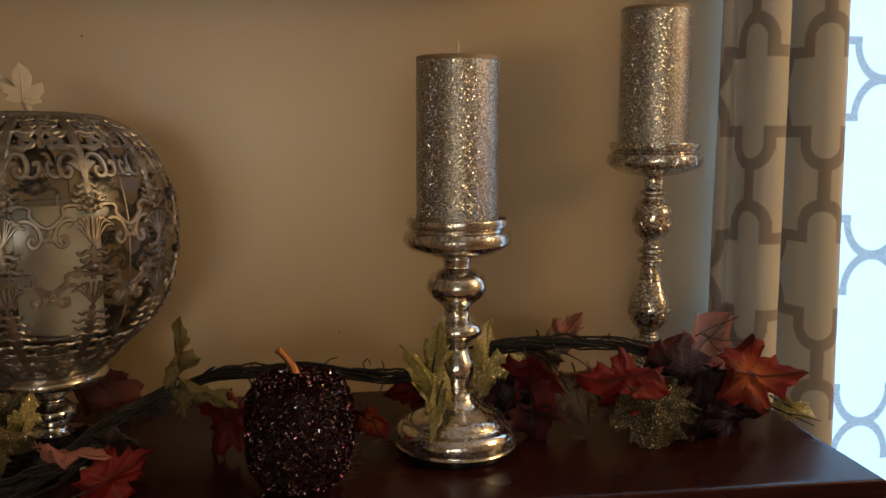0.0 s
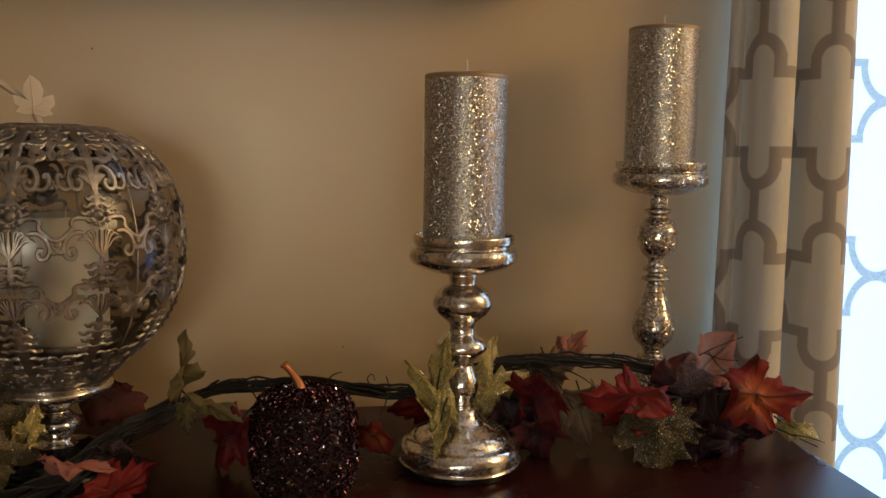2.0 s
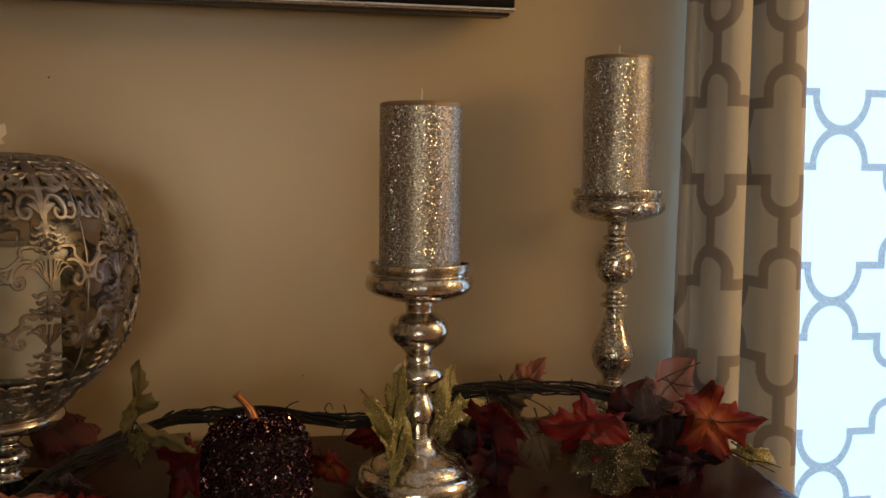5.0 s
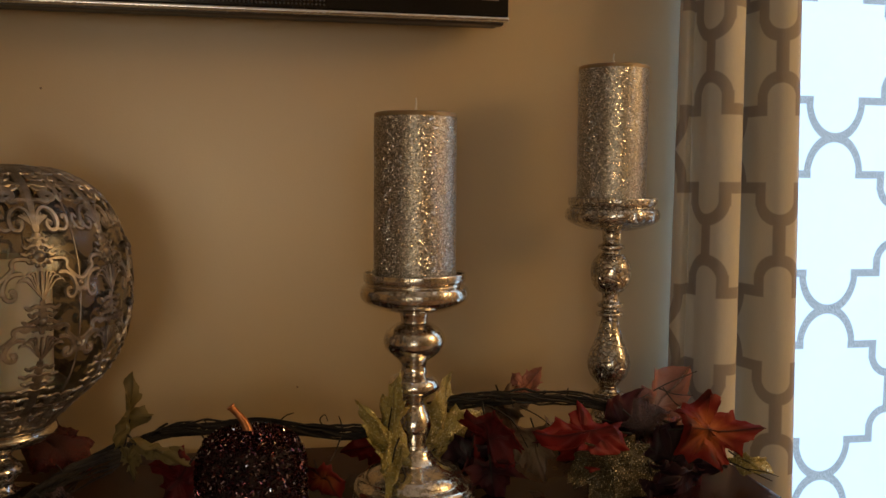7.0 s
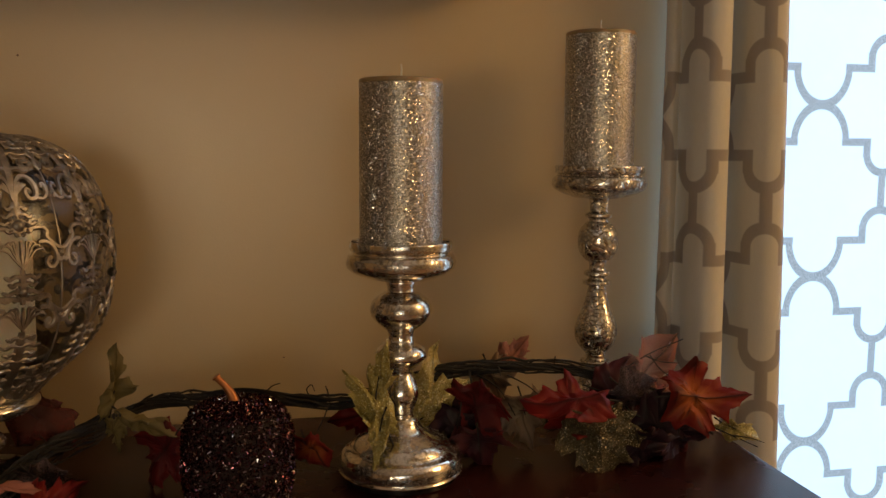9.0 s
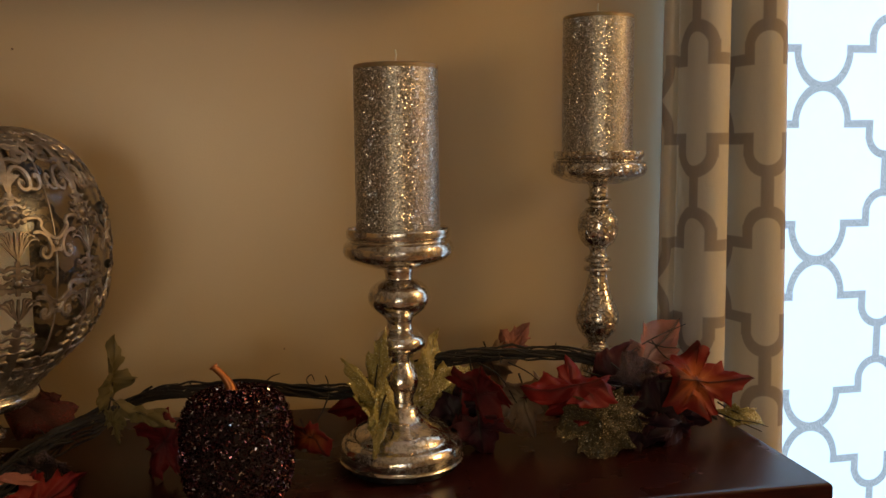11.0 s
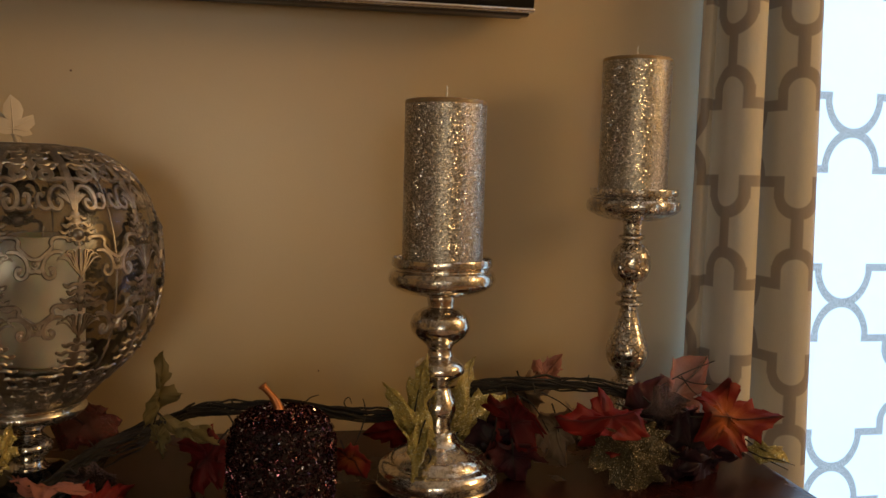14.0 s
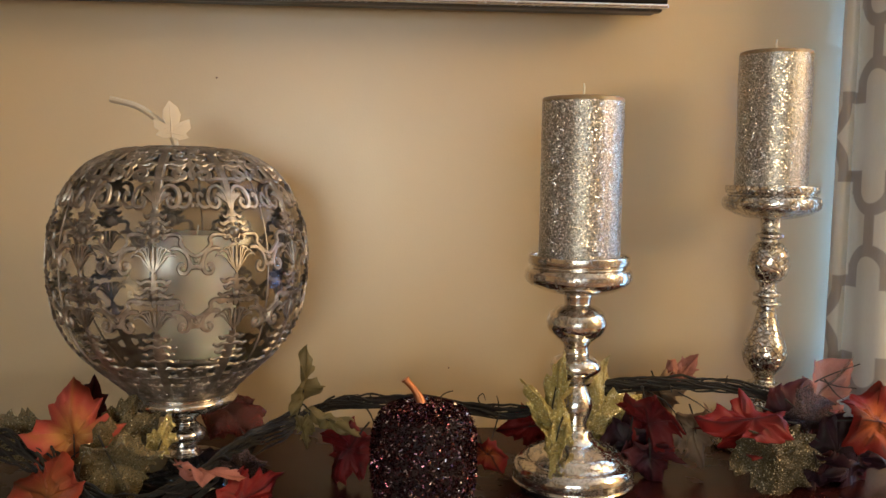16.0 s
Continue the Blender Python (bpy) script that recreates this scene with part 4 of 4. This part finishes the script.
inner = smooth_points(((0.0, 0.0905), (0.030, 0.0905), (0.028, 0.0960), (0.016, 0.1030), (0.020, 0.1110), (0.040, 0.1165), (0.046, 0.1200), (0.046, 0.1245), (0.043, 0.1250), (0.040, 0.1235), (0.0, 0.1235)), 4)
candle_dish = part("candle_dish", lathe_bm([(max(a, 0.0), b) for a, b in inner], 48), BRONZE, lantern, "raised dark metal candle dish")
candle_dish.location.x = 0.014

bowl_candle = thing("wax_candle", (APPLE[0] + 0.014, APPLE[1], TABLE + 0.1235), "plain cream pillar candle standing inside the apple lantern", "candle")
part("wax_body", lathe_bm([(0.0, 0.0), (0.0345, 0.0), (0.0360, 0.002), (0.0362, 0.060), (0.0360, 0.113), (0.0345, 0.1155), (0.0200, 0.1130), (0.0, 0.1125)], 48), CREAM_WAX, bowl_candle)
bm = bmesh.new()
tube_into(bm, [(0, 0, 0.111), (0.001, 0, 0.118), (0.002, 0, 0.123)], 0.0009, 6)
part("wick", bm, WICK, bowl_candle)

# ---------------------------------------------------------------- the autumn garland
garland = thing("autumn_leaf_garland", (0.0, 0.82, TABLE), "autumn garland of cloth maple leaves on twisted dark vine", "garland")
G = Vector((0.0, 0.82, TABLE))
VINE = smooth_points(((-0.62, 0.80, 0.836), (-0.50, 0.785, 0.846), (-0.411, 0.762, 0.850), (-0.378, 0.747, 0.847), (-0.345, 0.735, 0.838), (-0.310, 0.712, 0.822), (-0.266, 0.704, 0.812), (-0.226, 0.735, 0.818), (-0.205, 0.768, 0.829), (-0.180, 0.797, 0.841), (-0.138, 0.85, 0.850),
                      (-0.107, 0.86, 0.861), (-0.061, 0.86, 0.862), (-0.023, 0.87, 0.861), (0.046, 0.87, 0.850), (0.092, 0.862, 0.853), (0.138, 0.850, 0.874), (0.185, 0.845, 0.884), (0.242, 0.840, 0.887), (0.302, 0.838, 0.882),
                      (0.360, 0.830, 0.866), (0.412, 0.820, 0.842), (0.450, 0.815, 0.815)), 8)
rng = random.Random(11)
for s in range(26):
    bm = bmesh.new()
    ph, rad, pitch = rng.uniform(0, 6.28), rng.uniform(0.0020, 0.0078), rng.uniform(0.3, 1.1)
    lo, hi = (0, len(VINE)) if s < 8 else sorted(rng.sample(range(0, len(VINE), 4), 2))
    pts = []
    for k in range(lo, max(hi, lo + 9)):
        if k >= len(VINE):
            break
        p = Vector(VINE[k]) - G
        a = ph + k * 0.22 * pitch
        j = Vector((noise.noise(Vector((k * 0.4, s, 0))), noise.noise(Vector((k * 0.4, s, 9))), noise.noise(Vector((k * 0.4, s, 5))))) * 0.003
        thick = 1.9 if VINE[k][0] < -0.15 else 1.0
        pts.append(p + thick * Vector((0, rad * math.cos(a), rad * math.sin(a))) + j)
    tube_into(bm, pts, [rng.uniform(0.0009, 0.0017) for _ in pts], 6)
    part("vine_strand", bm, BARK, garland)


def twig(points, r=0.0011):
    bm = bmesh.new()
    pts = [Vector(p) - G for p in smooth_points(points, 4)]
    tube_into(bm, pts, [r * (1 - 0.5 * k / len(pts)) for k in range(len(pts))], 5)
    part("twig", bm, BARK, garland)


rng = random.Random(3)
for k in range(6, len(VINE) - 4, 4):
    p = VINE[k]
    d = np.array((rng.uniform(-0.6, 1.0), rng.uniform(-0.7, 0.2), rng.uniform(-0.5, 1.0)))
    d = d / np.linalg.norm(d) * rng.uniform(0.012, 0.030)
    twig((p, p + d * 0.5 + np.array((0, 0, 0.003)), p + d), 0.0009)
twig(((0.352, 0.84, 0.868), (0.372, 0.85, 0.878), (0.403, 0.86, 0.890), (0.440, 0.862, 0.903)))
twig(((0.395, 0.858, 0.887), (0.410, 0.850, 0.882), (0.428, 0.845, 0.881)), 0.0008)
twig(((0.400, 0.858, 0.888), (0.408, 0.850, 0.875), (0.416, 0.845, 0.868)), 0.0008)
twig(((0.440, 0.815, 0.825), (0.462, 0.805, 0.816), (0.497, 0.80, 0.800)))
twig(((0.470, 0.803, 0.813), (0.485, 0.795, 0.812), (0.498, 0.79, 0.808)), 0.0007)
twig(((0.205, 0.835, 0.880), (0.225, 0.825, 0.868), (0.240, 0.815, 0.842)), 0.0009)
twig(((0.235, 0.83, 0.880), (0.252, 0.82, 0.872), (0.262, 0.81, 0.864)), 0.0008)
twig(((0.058, 0.86, 0.850), (0.052, 0.84, 0.842), (0.044, 0.80, 0.842)), 0.0010)
twig(((-0.082, 0.86, 0.860), (-0.072, 0.85, 0.845), (-0.068, 0.84, 0.822)), 0.0010)
twig(((0.040, 0.868, 0.856), (0.036, 0.866, 0.864), (0.041, 0.866, 0.869), (0.044, 0.866, 0.862)), 0.0008)
twig(((-0.185, 0.83, 0.829), (-0.190, 0.81, 0.820), (-0.197, 0.79, 0.806)), 0.0010)


MAPLE = ((0.0, 0.0), (0.12, -0.02), (0.29, -0.10), (0.31, 0.02), (0.44, 0.05), (0.40, 0.17), (0.50, 0.27), (0.60, 0.41), (0.49, 0.43), (0.45, 0.54), (0.36, 0.51), (0.28, 0.50), (0.29, 0.61), (0.33, 0.71), (0.22, 0.71), (0.16, 0.83), (0.08, 0.89), (0.0, 1.0))


def maple_leaf(kind, place, size, angle, lean=0.0, turn=0.0, curl=0.25, wide=1.0, seed=0, label=""):
    """A cloth maple leaf: its stem end at place, its tip towards angle (degrees clockwise from up, as seen from the front),
    leaning back by lean and turned about its midrib by turn. curl bends it along and across."""
    rnd = random.Random(seed * 31 + 7)
    size *= 0.88
    right = [(x * rnd.uniform(0.9, 1.12), y * rnd.uniform(0.97, 1.03)) for x, y in MAPLE[1:-1]]
    left = [(-x * rnd.uniform(0.9, 1.12), y * rnd.uniform(0.97, 1.03)) for x, y in MAPLE[1:-1]]
    ring = [MAPLE[0]] + right + [MAPLE[-1]] + list(reversed(left))
    fine = []
    for k, p in enumerate(ring):
        q = ring[(k + 1) % len(ring)]
        for f in (0.0, 0.33, 0.66):
            j = 0.012 if f else 0.0
            fine.append((p[0] + (q[0] - p[0]) * f + rnd.uniform(-j, j), p[1] + (q[1] - p[1]) * f + rnd.uniform(-j, j)))
    tips = [Vector((0.0, 1.0)), Vector((0.55, 0.42)), Vector((-0.55, 0.42)), Vector((0.30, -0.05)), Vector((-0.30, -0.05))]
    heart = Vector((0.0, 0.10))

    def to_vein(x, y):
        best = 9.0
        for tip in tips:
            d = tip - heart
            f = min(1.0, max(0.0, (Vector((x, y)) - heart).dot(d) / d.dot(d)))
            best = min(best, (Vector((x, y)) - heart - d * f).length)
        return best

    bm = bmesh.new()
    uv = bm.loops.layers.uv.new("leaf")
    info = {}
    wave, ph = rnd.uniform(0.6, 1.3), rnd.uniform(0, 6.28)

    def vert(x, y, edge):
        v = to_vein(x, y)
        z = -0.05 * min(v, 0.12) / 0.12 + curl * (0.55 * x * x * (1 if turn >= 0 else -1) - 0.45 * (y - 0.4) ** 2) + 0.07 * wave * math.sin(7 * x + 5 * y + ph) + 0.16 * noise.noise(Vector((x * 2.6 + seed, y * 2.6, seed * 1.7))) + 0.05 * noise.noise(Vector((x * 8 + seed, y * 8, 2.0)))
        b = bm.verts.new((x * wide * size, -z * size, y * size))
        info[b] = (edge, min(1.0, v / 0.035))
        return b

    centre = (0.0, 0.32)
    rings = [[vert(centre[0] + (x - centre[0]) * f, centre[1] + (y - centre[1]) * f, f) for x, y in fine] for f in (0.25, 0.5, 0.75, 1.0)]
    hub = vert(*centre, 0.0)
    faces = []
    for k in range(len(fine)):
        j = (k + 1) % len(fine)
        faces.append(bm.faces.new((hub, rings[0][k], rings[0][j])))
        for a, b in zip(rings, rings[1:]):
            faces.append(bm.faces.new((a[k], b[k], b[j], a[j])))
    for f in faces:
        for loop in f.loops:
            loop[uv].uv = info[loop.vert]
    m = Matrix.Rotation(radians(angle), 4, "Y") @ Matrix.Rotation(radians(turn), 4, "Z") @ Matrix.Rotation(radians(-lean), 4, "X")
    bmesh.ops.transform(bm, matrix=Matrix.Translation(Vector(place) - G) @ m, verts=bm.verts[:])
    ob = part("maple_leaf", bm, LEAF[kind], garland, label)
    for p in ob.data.polygons:
        p.use_smooth = True
    mod = ob.modifiers.new("thickness", "SOLIDIFY")
    mod.thickness, mod.offset = 0.0005, 0.0
    # leaf stalk and raised midrib
    bm = bmesh.new()
    tube_into(bm, [m @ Vector(q) + Vector(place) - G for q in ((0, 0.004, -0.16 * size), (0, 0.001, 0.0), (0, -0.0008 + 0.02 * size, 0.35 * size))], [0.0010, 0.0009, 0.0005], 5)
    part("stalk", bm, BARK, ob)
    return ob


ORANGE, SCARLET, GOLD, SHEER_GOLD = "orange and red maple leaf", "scarlet maple leaf", "glittered gold leaf", "sheer brown leaf with gold glitter"
maple_leaf("orange", (0.374, 0.752, 0.874), 0.088, 97, -10, -34, 0.3, 0.86, 1, ORANGE)
maple_leaf("blush", (0.386, 0.874, 0.834), 0.104, 40, 5, 18, 0.2, 0.90, 2, "faded translucent pink maple leaf")
maple_leaf("pink", (0.241, 0.870, 0.878), 0.050, 40, 5, -25, 0.3, 0.75, 3, "faded pink maple leaf")
maple_leaf("red", (0.318, 0.772, 0.868), 0.098, -86, 4, 58, 0.15, 0.62, 4, SCARLET)
maple_leaf("red", (0.325, 0.786, 0.848), 0.100, -84, 0, 30, 0.2, 0.50, 46, SCARLET)
maple_leaf("crimson", (0.190, 0.796, 0.882), 0.088, 168, 10, 46, 0.45, 0.80, 5, "crimson maple leaf")
maple_leaf("crimson", (0.196, 0.812, 0.862), 0.058, 150, 5, -20, 0.3, 0.9, 27)
maple_leaf("beige", (0.222, 0.868, 0.885), 0.058, 158, 4, 10, 0.2, 0.95, 6, "beige olive leaf")
maple_leaf("beige", (0.246, 0.815, 0.862), 0.068, 166, 4, -15, 0.2, 0.95, 7, "beige olive leaf")
maple_leaf("bronze_glitter", (0.308, 0.768, 0.856), 0.082, 174, -8, 4, 0.30, 1.15, 8, "antique gold glitter leaf")
maple_leaf("burgundy", (0.318, 0.808, 0.868), 0.080, 112, 14, 10, 0.3, 0.95, 9, "dark burgundy leaf")
maple_leaf("burgundy", (0.362, 0.815, 0.840), 0.064, 146, 10, -18, 0.3, 1.0, 10, "dark burgundy leaf")
maple_leaf("burgundy", (0.181, 0.826, 0.862), 0.062, -168, 8, 15, 0.3, 1.1, 11, "dark burgundy leaf")
maple_leaf("mauve", (0.340, 0.800, 0.874), 0.066, 128, 12, 30, 0.35, 0.9, 12, "faded mauve sheer leaf")
maple_leaf("rust", (0.388, 0.845, 0.850), 0.068, 140, 6, -20, 0.25, 0.9, 13)
maple_leaf("lime", (0.455, 0.800, 0.828), 0.060, 118, 4, 30, 0.2, 0.55, 14, "pale yellow green leaf")
maple_leaf("gold", (0.143, 0.828, 0.842), 0.090, 22, 6, 18, 0.35, 0.72, 15, GOLD)
maple_leaf("gold", (0.140, 0.820, 0.838), 0.082, 54, 6, -14, 0.3, 0.90, 16, GOLD)
maple_leaf("lime", (0.106, 0.757, 0.850), 0.082, -30, 4, 30, 0.5, 0.44, 17, "yellow green glitter leaf")
maple_leaf("lime", (0.094, 0.760, 0.884), 0.060, 8, 4, -36, 0.3, 0.5, 18)
maple_leaf("lime", (0.099, 0.750, 0.868), 0.066, 186, -8, 44, 0.5, 0.36, 19)
maple_leaf("red", (0.107, 0.860, 0.838), 0.062, -100, 20, 10, 0.25, 0.75, 20, SCARLET)
maple_leaf("orange", (0.030, 0.772, 0.846), 0.046, 152, 10, 35, 0.5, 0.95, 21, ORANGE)
maple_leaf("crimson", (-0.082, 0.795, 0.850), 0.080, -142, 12, 26, 0.45, 0.80, 22, "crimson maple leaf")
maple_leaf("olive", (-0.142, 0.815, 0.862), 0.076, 14, 5, 56, 0.6, 0.40, 23, "olive cloth leaf")
maple_leaf("olive", (-0.130, 0.792, 0.870), 0.066, 124, 8, 46, 0.5, 0.38, 24, "olive cloth leaf")
maple_leaf("olive", (-0.138, 0.805, 0.862), 0.040, 178, 5, 20, 0.3, 0.55, 25)
maple_leaf("rust", (-0.236, 0.860, 0.864), 0.084, 134, 8, 15, 0.3, 0.85, 26, "rust red leaf")
maple_leaf("pink", (-0.228, 0.694, 0.850), 0.064, 128, 20, 66, 0.7, 0.28, 28, "curled salmon pink leaf")
maple_leaf("red", (-0.196, 0.694, 0.812), 0.080, 76, 40, 6, 0.25, 0.62, 29, SCARLET)
maple_leaf("brown_glitter", (-0.312, 0.748, 0.832), 0.080, 52, 14, 12, 0.35, 0.80, 30, SHEER_GOLD)
maple_leaf("sunset", (-0.330, 0.742, 0.836), 0.087, -2, 6, 10, 0.25, 0.86, 31, "bright yellow orange maple leaf")
maple_leaf("burgundy", (-0.327, 0.782, 0.838), 0.078, 3, 4, 35, 0.3, 0.55, 32, "dark burgundy leaf")
maple_leaf("brown_glitter", (-0.372, 0.765, 0.846), 0.060, -60, 10, 10, 0.3, 0.90, 33, SHEER_GOLD)
maple_leaf("rust_orange", (-0.312, 0.688, 0.822), 0.082, -80, 24, 10, 0.3, 0.85, 34, "dull orange maple leaf")
maple_leaf("brown_glitter", (-0.298, 0.722, 0.858), 0.078, 158, 18, -12, 0.3, 0.95, 35, SHEER_GOLD)
maple_leaf("brown_glitter", (-0.308, 0.770, 0.850), 0.060, 32, 6, 24, 0.4, 0.60, 36, SHEER_GOLD)
# four burgundy leaves for dark patches that are part leaf, part shadow
maple_leaf("burgundy", (0.352, 0.770, 0.826), 0.062, 150, 30, 12, 0.3, 1.05, 41)
maple_leaf("burgundy", (0.400, 0.790, 0.822), 0.060, 200, 34, -10, 0.3, 1.05, 42)
maple_leaf("burgundy", (0.196, 0.790, 0.836), 0.060, 172, 26, 8, 0.3, 1.05, 43)
maple_leaf("burgundy", (0.168, 0.800, 0.828), 0.050, 150, 30, -14, 0.3, 1.0, 44)
maple_leaf("plum", (0.350, 0.768, 0.850), 0.092, 124, 14, 12, 0.35, 1.00, 47, "blackish plum leaf")
maple_leaf("plum", (0.398, 0.776, 0.842), 0.078, 172, 18, -14, 0.35, 1.00, 48, "blackish plum leaf")
maple_leaf("plum", (0.345, 0.758, 0.834), 0.066, 160, 34, 10, 0.3, 1.10, 49, "blackish plum leaf")
maple_leaf("plum", (0.182, 0.806, 0.850), 0.072, 188, 12, -10, 0.35, 0.95, 50, "blackish plum leaf")
maple_leaf("mauve", (-0.196, 0.745, 0.838), 0.060, 138, 20, 14, 0.3, 0.80, 51, "faded mauve sheer leaf")
maple_leaf("gold", (-0.262, 0.752, 0.842), 0.046, 24, 8, 30, 0.5, 0.60, 52, GOLD)
